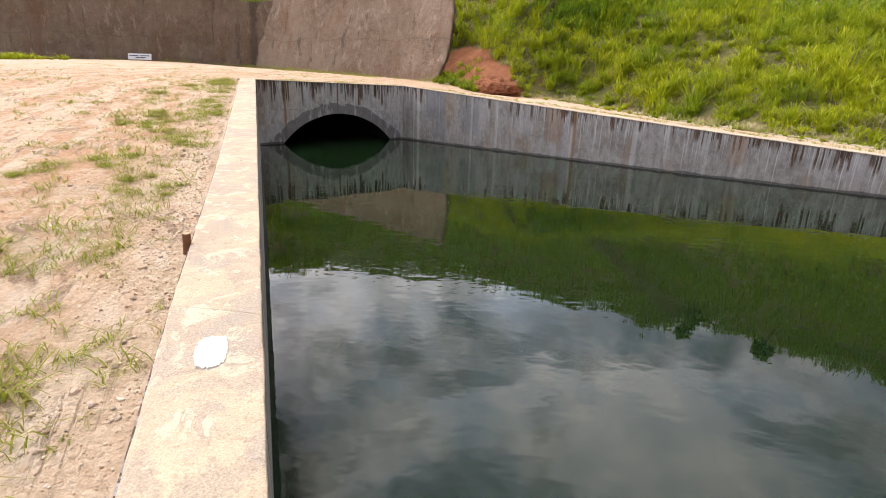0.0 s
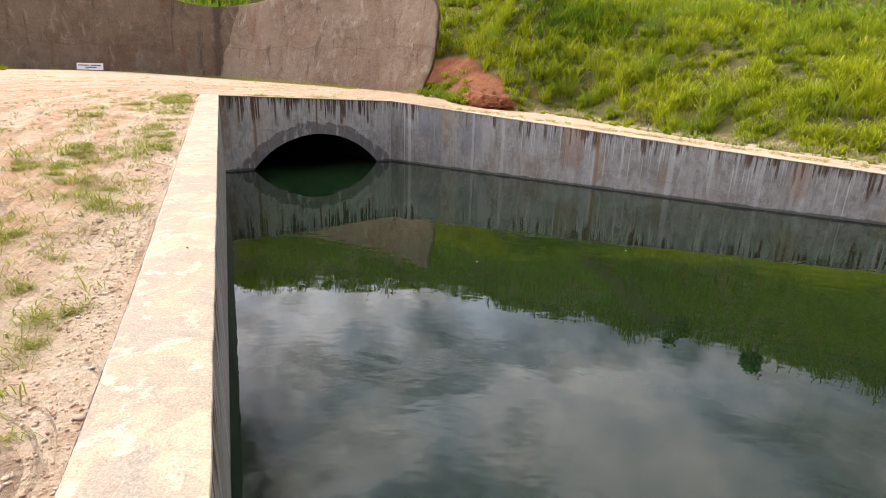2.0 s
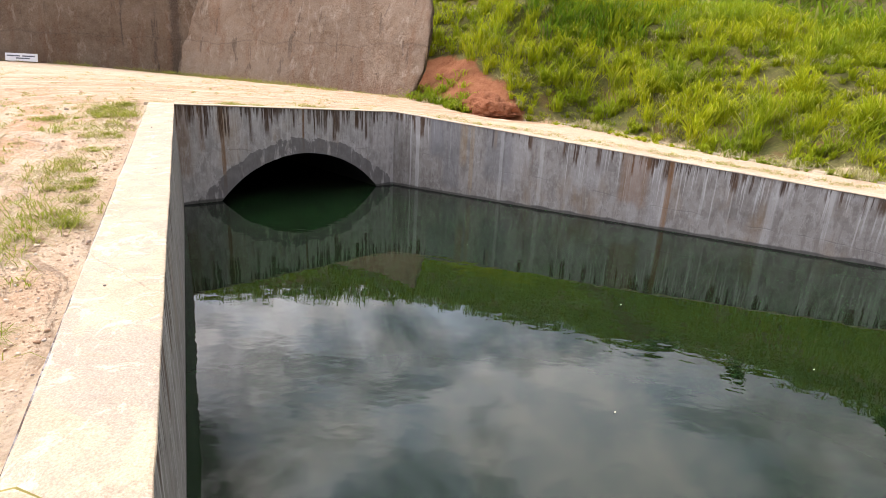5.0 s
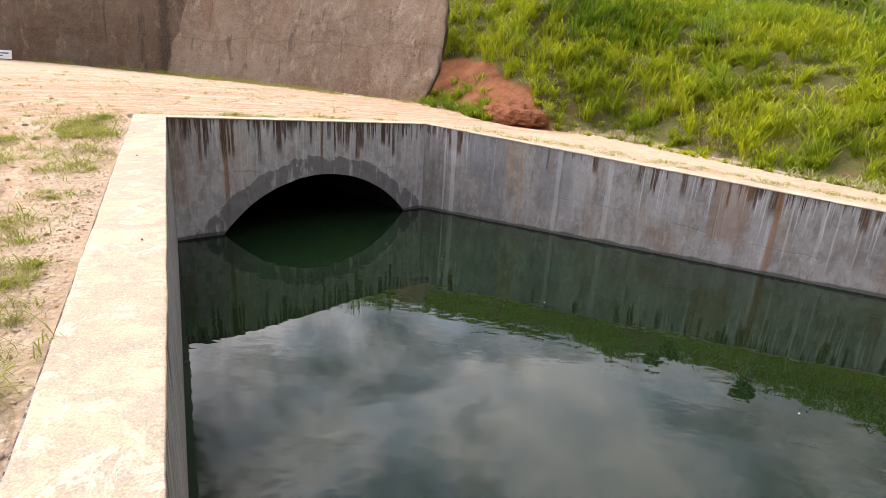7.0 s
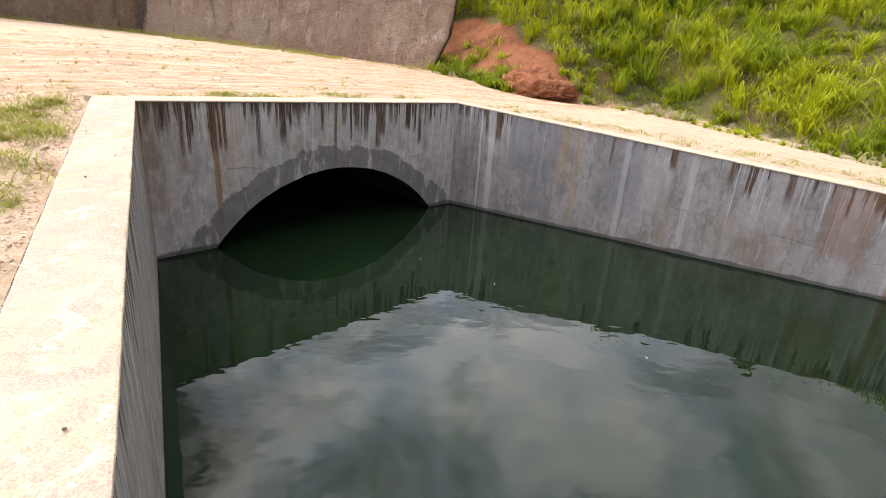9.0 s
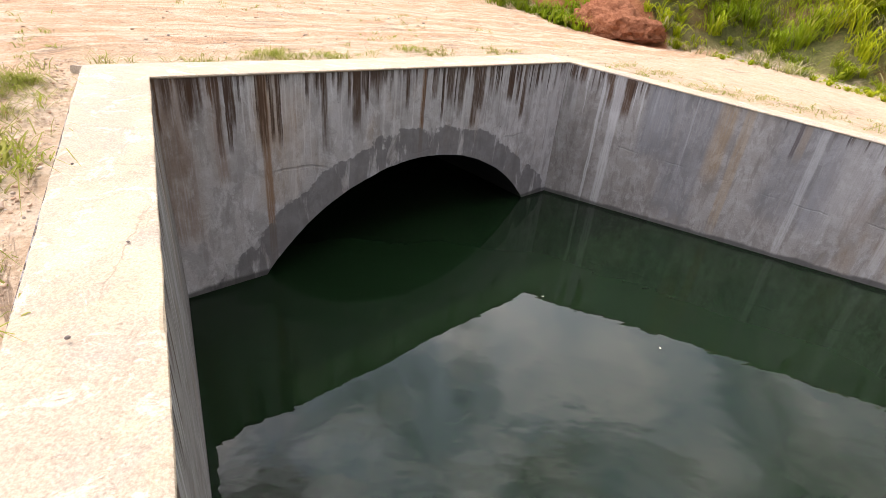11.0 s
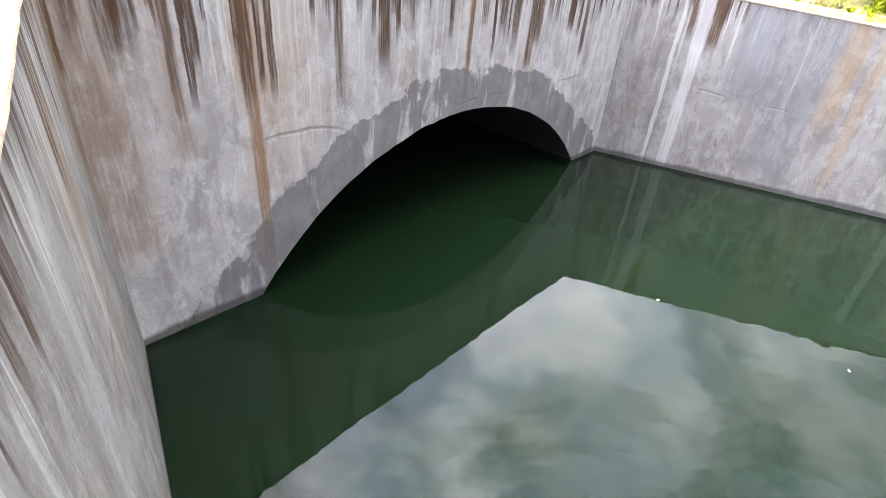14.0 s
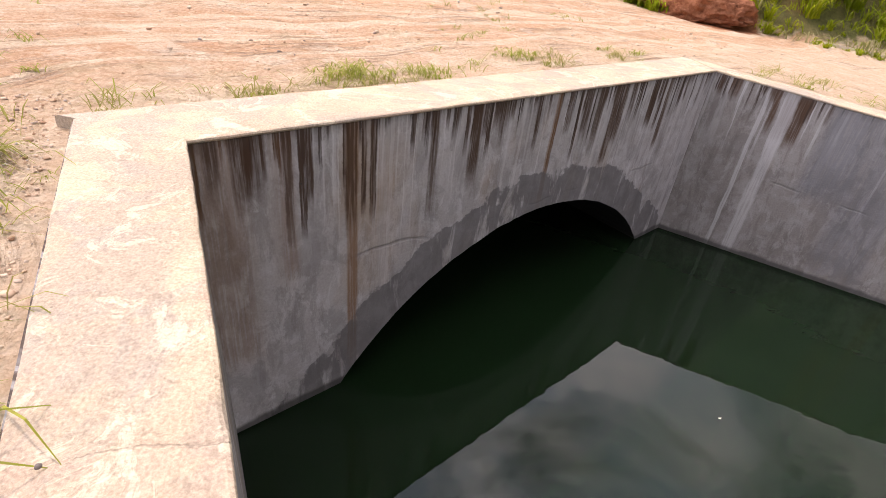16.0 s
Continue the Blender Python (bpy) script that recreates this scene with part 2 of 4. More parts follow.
def coping_concrete():
    m = Mat("coping_concrete", 0.9, 0.25)
    p = m.pos
    fine, mid, big = m.noise(p, 90, 5, 0.7), m.noise(p, 7, 5, 0.65), m.noise(p, 1.4, 4, 0.6)
    col = m.mix(m.ramp(big, [(0.40, 0.0), (0.60, 1.0)]), (0.47, 0.365, 0.26), (0.62, 0.49, 0.34))
    damp_or_shade = m.noise(m.mapped(p, (1, 1, 1), (4, 9, 0)), 2.0, 7, 0.68, 0.5)
    col = m.mix(m.math("MULTIPLY", m.ramp(damp_or_shade, [(0.49, 0.0), (0.55, 1.0)]), 0.7), col, (0.36, 0.285, 0.235))
    grey = m.noise(m.mapped(p, (1, 1, 1), (9, 2, 0)), 1.3, 6, 0.68, 0.8)
    col = m.mix(m.math("MULTIPLY", m.ramp(grey, [(0.51, 0.0), (0.57, 1.0)]), 0.7), col, (0.34, 0.295, 0.265))
    rosy = m.ramp(m.noise(m.mapped(p, (1, 1, 1), (1, 3, 0)), 1.6, 5, 0.65), [(0.52, 0.0), (0.62, 1.0)])
    col = m.mix(m.math("MULTIPLY", rosy, 0.55), col, (0.53, 0.355, 0.275))
    scab = m.ramp(m.noise(p, 4.2, 7, 0.72, 0.8), [(0.55, 0.0), (0.585, 1.0)])
    col = m.mix(m.math("MULTIPLY", scab, 0.7), col, (0.73, 0.64, 0.49))
    trowel = m.ramp(m.noise(m.mapped(p, (2.0, 14.0, 1), (0, 0, 0), (0, 0, 0.35)), 1.0, 6, 0.75, 0.6), [(0.56, 0.0), (0.61, 1.0)])
    col = m.mix(m.math("MULTIPLY", trowel, 0.35), col, (0.31, 0.24, 0.18))
    flake = m.ramp(m.noise(p, 24, 6, 0.8), [(0.56, 0.0), (0.62, 1.0)])
    col = m.mix(m.math("MULTIPLY", flake, 0.5), col, (0.33, 0.26, 0.20))
    col = m.mix(0.34, col, m.ramp(fine, [(0.36, (0.25, 0.19, 0.135)), (0.64, (0.80, 0.68, 0.51))]))
    crack = m.math("MULTIPLY", m.smooth(m.voronoi(m.mix(0.12, p, m.noise(p, 3.0, 5, 0.7)), 0.5, "DISTANCE_TO_EDGE"), 0.003, 0.0), m.ramp(m.noise(p, 0.9, 2), [(0.5, 0.0), (0.6, 1.0)]))
    col = m.mix(m.math("MULTIPLY", crack, 0.4), col, (0.22, 0.18, 0.14))
    dots = m.smooth(m.voronoi(p, 14), 0.07, 0.04)
    col = m.mix(m.math("MULTIPLY", dots, m.ramp(m.noise(p, 4, 2), [(0.5, 0.0), (0.6, 0.7)])), col, (0.2, 0.16, 0.12))
    h = m.math("ADD", m.math("ADD", m.math("ADD", fine, mid), m.math("MULTIPLY", flake, -0.6)), m.math("SUBTRACT", m.math("MULTIPLY", scab, 0.5), crack))
    return m.done(col, h, 0.5, 0.012)


def sand():
    m = Mat("sandy_soil", 0.95, 0.15)
    p = m.pos
    fine, mid, big = m.noise(p, 40, 6, 0.75), m.noise(p, 4, 5, 0.65), m.noise(p, 0.35, 5, 0.6)
    col = m.mix(m.ramp(mid, [(0.35, 0.0), (0.65, 1.0)]), (0.64, 0.455, 0.30), (0.76, 0.60, 0.44))
    # tyre ruts that sweep round the corner of the basin, at an even distance from its walls
    px, py, _ = m.split(p)
    rx, ry = m.math("SUBTRACT", px, C1.x), m.math("SUBTRACT", py, C1.y)
    dot = lambda v: m.math("ADD", m.math("MULTIPLY", rx, v.x), m.math("MULTIPLY", ry, v.y))
    ow, oe = m.math("MAXIMUM", dot(OUT_W), 0.0), m.math("MAXIMUM", dot(OUT_E), 0.0)
    off = m.math("SQRT", m.math("ADD", m.math("MULTIPLY", ow, ow), m.math("MULTIPLY", oe, oe)))
    off = m.math("ADD", off, m.math("MULTIPLY", m.math("SUBTRACT", m.noise(p, 0.25, 3), 0.5), 2.4))
    along = dot(AXIS - END)
    band = m.math("MULTIPLY", m.smooth(off, 0.8, 2.2), m.smooth(off, 18.0, 11.0))
    tr = m.noise(m.join(m.math("MULTIPLY", off, 2.6), m.math("MULTIPLY", along, 0.05)), 1.0, 6, 0.7, 0.3)
    rut = m.math("MULTIPLY", m.ramp(tr, [(0.44, 0.0), (0.52, 1.0)]), m.math("ADD", 0.3, m.math("MULTIPLY", band, 0.7)))
    rut = m.math("MULTIPLY", rut, m.ramp(m.noise(p, 1.4, 6, 0.75), [(0.36, 0.5), (0.52, 1.0)]))
    col = m.mix(rut, col, (0.54, 0.255, 0.115))
    hair = m.noise(m.join(m.math("MULTIPLY", off, 6.5), m.math("MULTIPLY", along, 0.5)), 1.0, 7, 0.78, 0.8)
    hair = m.math("MULTIPLY", m.ramp(hair, [(0.54, 0.0), (0.58, 1.0)]), m.ramp(m.noise(p, 0.9, 5, 0.7), [(0.46, 0.1), (0.58, 1.0)]))
    col = m.mix(m.math("MULTIPLY", hair, 0.95), col, (0.22, 0.115, 0.065))
    # pale dust, withered roots, damp lumps
    dry = m.ramp(m.noise(m.mapped(p, (1, 1, 1), (6, 2, 0)), 1.1, 7, 0.78), [(0.54, 0.0), (0.60, 1.0)])
    col = m.mix(m.math("MULTIPLY", dry, 0.4), col, (0.42, 0.31, 0.155))
    dust = m.ramp(m.noise(m.mapped(p, (1, 1, 1), (2, 7, 0)), 2.4, 6, 0.7), [(0.54, 0.0), (0.60, 1.0)])
    col = m.mix(m.math("MULTIPLY", dust, 0.5), col, (0.80, 0.67, 0.53))
    lump = m.noise(p, 7, 7, 0.82)
    col = m.mix(m.math("MULTIPLY", m.ramp(lump, [(0.58, 0.0), (0.62, 1.0)]), 0.6), col, (0.30, 0.175, 0.10))
    grit = m.voronoi(p, 28, "F1", "Color")
    col = m.mix(0.22, col, m.mix(m.split(grit)[0], (0.34, 0.21, 0.13), (0.90, 0.77, 0.63)))
    col = m.mix(0.25, col, m.ramp(fine, [(0.36, (0.30, 0.19, 0.11)), (0.64, (0.92, 0.76, 0.58))]))
    # thatch and red earth on the bank
    at = m.node("ShaderNodeAttribute")
    at.attribute_name = "bank"
    soil = m.mix(m.ramp(m.noise(p, 0.8, 5, 0.6), [(0.4, 0.0), (0.6, 1.0)]), (0.10, 0.11, 0.03), (0.19, 0.16, 0.07))
    soil = m.mix(m.math("MULTIPLY", m.ramp(m.noise(p, 0.55, 4), [(0.58, 0.0), (0.66, 1.0)]), 0.8), soil, (0.26, 0.13, 0.07))
    soil = m.mix(0.4, soil, m.ramp(m.noise(p, 9, 5, 0.7), [(0.3, (0.05, 0.05, 0.02)), (0.7, (0.26, 0.24, 0.10))]))
    edge = m.math("ADD", at.outputs["Fac"], m.math("MULTIPLY", m.math("SUBTRACT", m.noise(p, 1.6, 5, 0.7), 0.5), 1.6))
    col = m.mix(m.smooth(edge, -0.1, 0.35), col, soil)
    at2 = m.node("ShaderNodeAttribute")
    at2.attribute_name = "red"
    redc = m.mix(m.ramp(m.noise(p, 2.2, 5, 0.6), [(0.35, 0.0), (0.65, 1.0)]), (0.25, 0.075, 0.035), (0.42, 0.17, 0.085))
    redc = m.mix(0.4, redc, m.ramp(m.noise(p, 14, 5, 0.7), [(0.3, (0.12, 0.04, 0.02)), (0.7, (0.52, 0.26, 0.15))]))
    col = m.mix(m.smooth(m.math("ADD", at2.outputs["Fac"], m.math("MULTIPLY", m.math("SUBTRACT", m.noise(p, 1.2, 5, 0.7), 0.5), 0.9)), 0.4, 0.6), col, redc)
    h = m.math("ADD", m.math("ADD", fine, m.math("MULTIPLY", mid, 1.5)), m.math("MULTIPLY", m.voronoi(p, 28), -0.8))
    h = m.math("ADD", m.math("MULTIPLY", h, 0.5), m.math("MULTIPLY", m.math("SUBTRACT", lump, m.math("MULTIPLY", hair, 0.3)), 1.6))
    return m.done(col, h, 0.85, 0.05)


def red_earth():
    m = Mat("red_earth", 0.95, 0.1)
    p = m.pos
    a, b, c = m.noise(p, 2.2, 5, 0.6), m.noise(p, 16, 5, 0.7), m.voronoi(p, 7)
    col = m.mix(m.ramp(a, [(0.35, 0.0), (0.65, 1.0)]), (0.23, 0.075, 0.037), (0.36, 0.14, 0.075))
    col = m.mix(0.4, col, m.ramp(b, [(0.3, (0.14, 0.045, 0.025)), (0.7, (0.52, 0.26, 0.15))]))
    return m.done(col, m.math("ADD", b, c), 1.0, 0.05)


def shotcrete(name, tint=1.0):
    """Sprayed concrete: rough, blotched, with rusty and dark runs and pale rubbed spots."""
    m = Mat(name, 0.92, 0.2)
    p = m.pos
    fine, mid, big = m.noise(p, 13, 6, 0.75), m.noise(p, 2.2, 6, 0.7), m.noise(p, 0.4, 4, 0.6)
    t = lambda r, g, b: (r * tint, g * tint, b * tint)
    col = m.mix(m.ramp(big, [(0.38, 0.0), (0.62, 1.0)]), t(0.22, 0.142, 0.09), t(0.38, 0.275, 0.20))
    col = m.mix(m.math("MULTIPLY", m.ramp(mid, [(0.42, 0.0), (0.6, 1.0)]), 0.6), col, t(0.42, 0.325, 0.255))
    run = m.noise(m.mapped(p, (0.9, 0.9, 0.16)), 1.0, 6, 0.65, 0.3)
    col = m.mix(m.math("MULTIPLY", m.ramp(run, [(0.50, 0.0), (0.62, 1.0)]), 0.75), col, t(0.27, 0.135, 0.07))
    pale = m.noise(m.mapped(p, (1.6, 1.6, 0.7), (5, 5, 5)), 1.0, 7, 0.72, 0.5)
    col = m.mix(m.math("MULTIPLY", m.ramp(pale, [(0.56, 0.0), (0.64, 1.0)]), 0.7), col, t(0.60, 0.50, 0.42))
    black = m.noise(m.mapped(p, (1.8, 1.8, 0.06), (2, 7, 0)), 1.0, 5, 0.65)
    col = m.mix(m.math("MULTIPLY", m.ramp(black, [(0.60, 0.0), (0.66, 1.0)]), 0.7), col, t(0.06, 0.043, 0.035))
    z = m.split(p)[2]
    foot = m.smooth(m.math("ADD", z, m.math("MULTIPLY", mid, 1.6)), 4.2, 3.0)
    col = m.mix(m.math("MULTIPLY", foot, 0.5), col, t(0.21, 0.085, 0.045))
    joint = m.math("ABSOLUTE", m.math("SUBTRACT", m.math("ADD", z, m.math("MULTIPLY", m.noise(p, 0.5, 3), 0.8)), 5.2))
    col = m.mix(m.math("MULTIPLY", m.smooth(joint, 0.06, 0.01), 0.4), col, t(0.12, 0.085, 0.065))
    along = m.math("ADD", m.split(p)[0], m.math("MULTIPLY", m.math("SUBTRACT", mid, 0.5), 0.5))
    seep = m.smooth(m.math("ABSOLUTE", m.math("ADD", along, 16.95)), 0.42, 0.12)
    col = m.mix(m.math("MULTIPLY", seep, 0.85), col, t(0.055, 0.032, 0.022))
    dots = m.smooth(m.voronoi(p, 0.9), 0.07, 0.045)
    col = m.mix(m.math("MULTIPLY", dots, 0.8), col, t(0.05, 0.04, 0.035))
    col = m.mix(0.42, col, m.ramp(fine, [(0.32, t(0.10, 0.075, 0.058)), (0.68, t(0.46, 0.365, 0.295))]))
    return m.done(col, m.math("ADD", fine, m.math("MULTIPLY", mid, 2.0)), 1.0, 0.16)


def grass(name, a, b, c, patch=0.5):
    """Blades: three greens, by the blade and by the patch of ground."""
    m = Mat(name, 0.7, 0.08)
    rnd = m.node("ShaderNodeNewGeometry").outputs["Random Per Island"]
    col = m.mix(rnd, a, b)
    col = m.mix(m.ramp(m.noise(m.pos, patch, 4, 0.6), [(0.45, 0.0), (0.62, 1.0)]), col, c)
    col = m.mix(m.math("MULTIPLY", m.ramp(m.noise(m.pos, patch * 5, 3, 0.6), [(0.5, 0.0), (0.62, 1.0)]), 0.5), col, m.mix(0.5, c, (0.03, 0.07, 0.01)))
    col = m.mix(m.math("MULTIPLY", m.smooth(rnd, 0.90, 0.95), 0.6), col, (0.34, 0.27, 0.12))
    m.link(col, m.bsdf.inputs["Base Color"])
    tr, mx = m.node("ShaderNodeBsdfTranslucent"), m.node("ShaderNodeMixShader")
    m.link(m.mix(0.5, col, (0.35, 0.5, 0.02)), tr.inputs[0])
    mx.inputs[0].default_value = 0.35
    m.nt.links.new(m.bsdf.outputs[0], mx.inputs[1]), m.nt.links.new(tr.outputs[0], mx.inputs[2])
    m.nt.links.new(mx.outputs[0], m.nt.nodes["Material Output"].inputs[0])
    return m.m


def plain(name, color, rough=0.8, vary=0.25, scale=12.0, spec=0.3, metal=0.0):
    m = Mat(name, rough, spec)
    n, f = m.noise(m.pos, scale, 5, 0.65), m.noise(m.pos, scale * 7, 4, 0.7)
    dark = tuple(c * (1 - vary) for c in color)
    lite = tuple(min(1, c * (1 + vary)) for c in color)
    col = m.mix(0.3, m.mix(n, dark, lite), m.mix(f, dark, lite))
    m.bsdf.inputs["Metallic"].default_value = metal
    return m.done(col, m.math("ADD", n, f), 0.4, 0.004)


def water_surface():
    """A mirror-smooth skin over turbid green water, in which light spreads widely."""
    m = Mat("pond_water", 0.0, 0.5)
    m.bsdf.subsurface_method = "BURLEY"
    m.bsdf.inputs["IOR"].default_value = 1.345
    m.bsdf.inputs["Subsurface Weight"].default_value = 1.0
    m.bsdf.inputs["Subsurface Radius"].default_value = (0.8, 1.0, 0.9)
    m.bsdf.inputs["Subsurface Scale"].default_value = 0.04
    p = m.pos
    col = m.mix(m.ramp(m.noise(p, 0.25, 3), [(0.35, 0.0), (0.65, 1.0)]), (0.0050, 0.0128, 0.0052), (0.0060, 0.0148, 0.0058))
    h = m.math("ADD", m.noise(m.mapped(p, (1, 1.6, 1), (0, 0, 0), (0, 0, 0.6)), 3.0, 2, 0.5), m.math("MULTIPLY", m.noise(p, 0.7, 2), 1.6))
    calm = m.ramp(m.noise(p, 0.22, 2), [(0.42, 0.15), (0.68, 1.0)])
    return m.done(col, m.math("MULTIPLY", h, calm), 0.085, 0.05, 0.01)


def silt():
    m = Mat("green_silt", 1.0, 0.0)
    col = m.mix(m.ramp(m.noise(m.pos, 0.3, 4), [(0.35, 0.0), (0.65, 1.0)]), (0.070, 0.098, 0.062), (0.085, 0.115, 0.070))
    return m.done(col)


# ---- plan ----
C1 = Vector((-6.92, 19.24))                     # inner corner of the west and the end wall
AXIS = Vector((0.4019, -0.9157))                # along the west wall, back towards the start
OUT_W = Vector((-0.9157, -0.4019))
C2 = Vector((-2.385, 22.87))
END = (C2 - C1).normalized()
OUT_E = Vector((-END.y, END.x))
R1, R2 = Vector((7.0, 16.52)), Vector((24.0, 6.4))
KO = Vector((-7.66, 19.45))
A0 = C1 + AXIS * 30
ARCH_U, ARCH_Z, ARCH_R = 3.035, -1.811, 2.811
WATER = -0.042                                   # level of the pond
FALL = 0.075                                     # the tops fall by this much a metre


def west_top(s):
    return 2.195 - FALL * s


def east_top(s):
    return 2.075 - 0.0735 * s


def noise1(x, y=0.0, z=0.0):
    return noise.noise((x, y, z))


# heights of the ground: control places round the basin, joined by a thin-plate surface
def _controls():
    rows = []
    for s in (0.0, 5.0, 10.0, 15.0, 20.0, 27.0):
        p = C1 + AXIS * s + OUT_W * 0.6
        rows.append((p.x, p.y, west_top(s) - 0.10))
        p = C1 + AXIS * s + OUT_W * 4.0
        rows.append((p.x, p.y, west_top(s) - 0.16))
    for k in (0.0, 0.5, 1.0):
        p = C1.lerp(C2, k) + OUT_E * 0.75
        rows.append((p.x, p.y, 2.13 - 0.09 * k))
    for s in (3.0, 7.0, 11.0, 18.0, 26.0):
        p = C2 + (R2 - C2).normalized() * s + Vector((0.51, 0.86)) * 0.6
        rows.append((p.x, p.y, east_top(s) - 0.04))
    rows += [(8.6, 26.6, 0.98), (5.6, 30.5, 1.42), (1.2, 30.9, 1.62), (-2.0, 35.3, 2.15), (-5.4, 37.6, 2.32), (-17.0, 42.0, 2.78),
             (-24.0, 40.0, 3.02), (-36.0, 40.0, 2.85), (-60.0, 40.0, 2.6), (-20.0, 10.0, 1.5), (-30.0, 25.0, 2.3), (-20.0, -10.0, 0.5), (12.5, 20.0, 0.72)]
    return np.array(rows)


_CP = _controls()


def _tps(r):
    return np.where(r > 1e-9, r * r * np.log(np.maximum(r, 1e-9)), 0.0)


def _solve_tps():
    n = len(_CP)
    k = _tps(np.hypot(_CP[:, None, 0] - _CP[None, :, 0], _CP[:, None, 1] - _CP[None, :, 1])) + 0.4 * np.eye(n)
    p = np.c_[np.ones(n), _CP[:, :2]]
    a = np.block([[k, p], [p.T, np.zeros((3, 3))]])
    return np.linalg.solve(a, np.r_[_CP[:, 2], np.zeros(3)])


_TPS = _solve_tps()


def flat_z(x, y):
    x, y = np.clip(np.asarray(x, float), -70, 40), np.clip(np.asarray(y, float), -35, 48)
    n = len(_CP)
    z = _TPS[n] + _TPS[n + 1] * x + _TPS[n + 2] * y
    for i in range(n):
        z = z + _TPS[i] * _tps(np.hypot(x - _CP[i, 0], y - _CP[i, 1]))
    return np.clip(z, -0.5, 3.4)


# foot of the bank: x, y, steepness, height of its first crest
FOOT = np.array([(-120, 75, 2.2, 6.0), (-37, 41.6, 2.2, 5.0), (-17.0, 43.6, 2.2, 4.4), (-5.4, 39.3, 1.5, 6.0), (-2.4, 36.6, 1.15, 6.6), (-0.6, 33.2, 0.95, 6.7),
                 (2.2, 31.1, 0.82, 6.4), (5.6, 30.6, 0.76, 6.1), (8.7, 26.8, 0.66, 5.0), (11.3, 22.4, 0.60, 4.0), (15.0, 16.5, 0.55, 3.6), (24.0, 8.5, 0.5, 3.5), (60, -40, 0.4, 3.5)])


def from_foot(x, y):
    """Signed distance beyond the foot of the bank, with the steepness and the crest there."""
    x, y = np.asarray(x, float), np.asarray(y, float)
    best, sign, k, c = np.full(x.shape, 1e9), np.ones(x.shape), np.zeros(x.shape), np.zeros(x.shape)
    for a, b in zip(FOOT[:-1], FOOT[1:]):
        dx, dy = b[0] - a[0], b[1] - a[1]
        t = np.clip(((x - a[0]) * dx + (y - a[1]) * dy) / (dx * dx + dy * dy), 0, 1)
        ex, ey = x - a[0] - t * dx, y - a[1] - t * dy
        d = np.hypot(ex, ey)
        near = d < best - 1e-9
        best = np.where(near, d, best)
        sign = np.where(near, np.where(dx * ey - dy * ex > 0, 1, -1), sign)
        k = np.where(near, a[2] + t * (b[2] - a[2]), k)
        c = np.where(near, a[3] + t * (b[3] - a[3]), c)
    return best * sign, k, c


def ground_z(x, y):
    x, y = np.asarray(x, float), np.asarray(y, float)
    d, k, c = from_foot(x, y)
    dd = np.maximum(d, 0)
    dc = c / k
    rise = np.where(dd < dc, k * dd, c + 0.06 * (dd - dc))
    soft = 0.6 * np.exp(-((dd - dc) / 1.2) ** 2)
    rise = np.maximum(rise - soft * (dd > 0), 0)
    rise = rise + 0.60 * np.clip(dd - dc - 7, 0, 34) + 0.1 * np.clip(dd - dc - 47, 0, 200)
    lump = 0.22 * np.sin(x * 0.9 + 1.3 * np.sin(y * 0.7)) * np.sin(y * 0.8 + x * 0.35) + 0.12 * np.sin(x * 2.3 + y * 1.7) * np.sin(y * 2.1 - x)
    small = 0.018 * np.sin(x * 1.9 + 2 * np.sin(y * 0.8)) * np.sin(y * 2.3 + 1.1 * np.sin(x)) + 0.008 * np.sin(6.1 * x + 2 * np.sin(3 * y)) * np.sin(5.3 * y + x)
    z = flat_z(x, y) + rise + lump * np.clip(dd / 2.0, 0, 1)
    return z + small * np.clip(3 - dd, 0, 1)


def gz(x, y):
    return float(ground_z(np.array([x]), np.array([y]))[0])


# ---- mesh helpers ----
def mesh_object(name, verts, faces, mats, uvs=None, smooth=False, index=None):
    me = bpy.data.meshes.new(name)
    me.from_pydata(verts, [], faces)
    for mt in mats if isinstance(mats, (list, tuple)) else [mats]:
        me.materials.append(mt)
    if index is not None:
        me.polygons.foreach_set("material_index", np.asarray(index, np.int32))
    if uvs is not None:
        lay = me.uv_layers.new(name="UVMap")
        idx = np.empty(len(me.loops), np.int32)
        me.loops.foreach_get("vertex_index", idx)
        lay.data.foreach_set("uv", np.asarray(uvs, np.float32)[idx].ravel())
    if smooth:
        me.polygons.foreach_set("use_smooth", np.ones(len(me.polygons), bool))
    me.update()
    return new(name, me)


def part(name, bm, material, parent, label=""):
    me = bpy.data.meshes.new(name)
    bm.normal_update()
    bm.to_mesh(me)
    bm.free()
    me.materials.append(material)
    ob = new(name, me)
    ob.parent = parent
    if label:
        tagged(ob, label)
    return ob


def thing(name, label, category, at=(0, 0, 0), group="", kind=""):
    ob = new(name)
    ob.location = at
    return tagged(ob, label, category, group, kind)


def lofted(rings, close_ring=True, caps=True):
    """Vertices and faces through rings of equal length."""
    n = len(rings[0])
    verts = [tuple(p) for r in rings for p in r]
    faces = []
    for i in range(len(rings) - 1):
        for j in range(n if close_ring else n - 1):
            a, b = i * n + j, i * n + (j + 1) % n
            faces.append((a, b, b + n, a + n))
    if caps and close_ring:
        faces.append(tuple(reversed(range(n))))
        faces.append(tuple(range((len(rings) - 1) * n, len(rings) * n)))
    return verts, faces


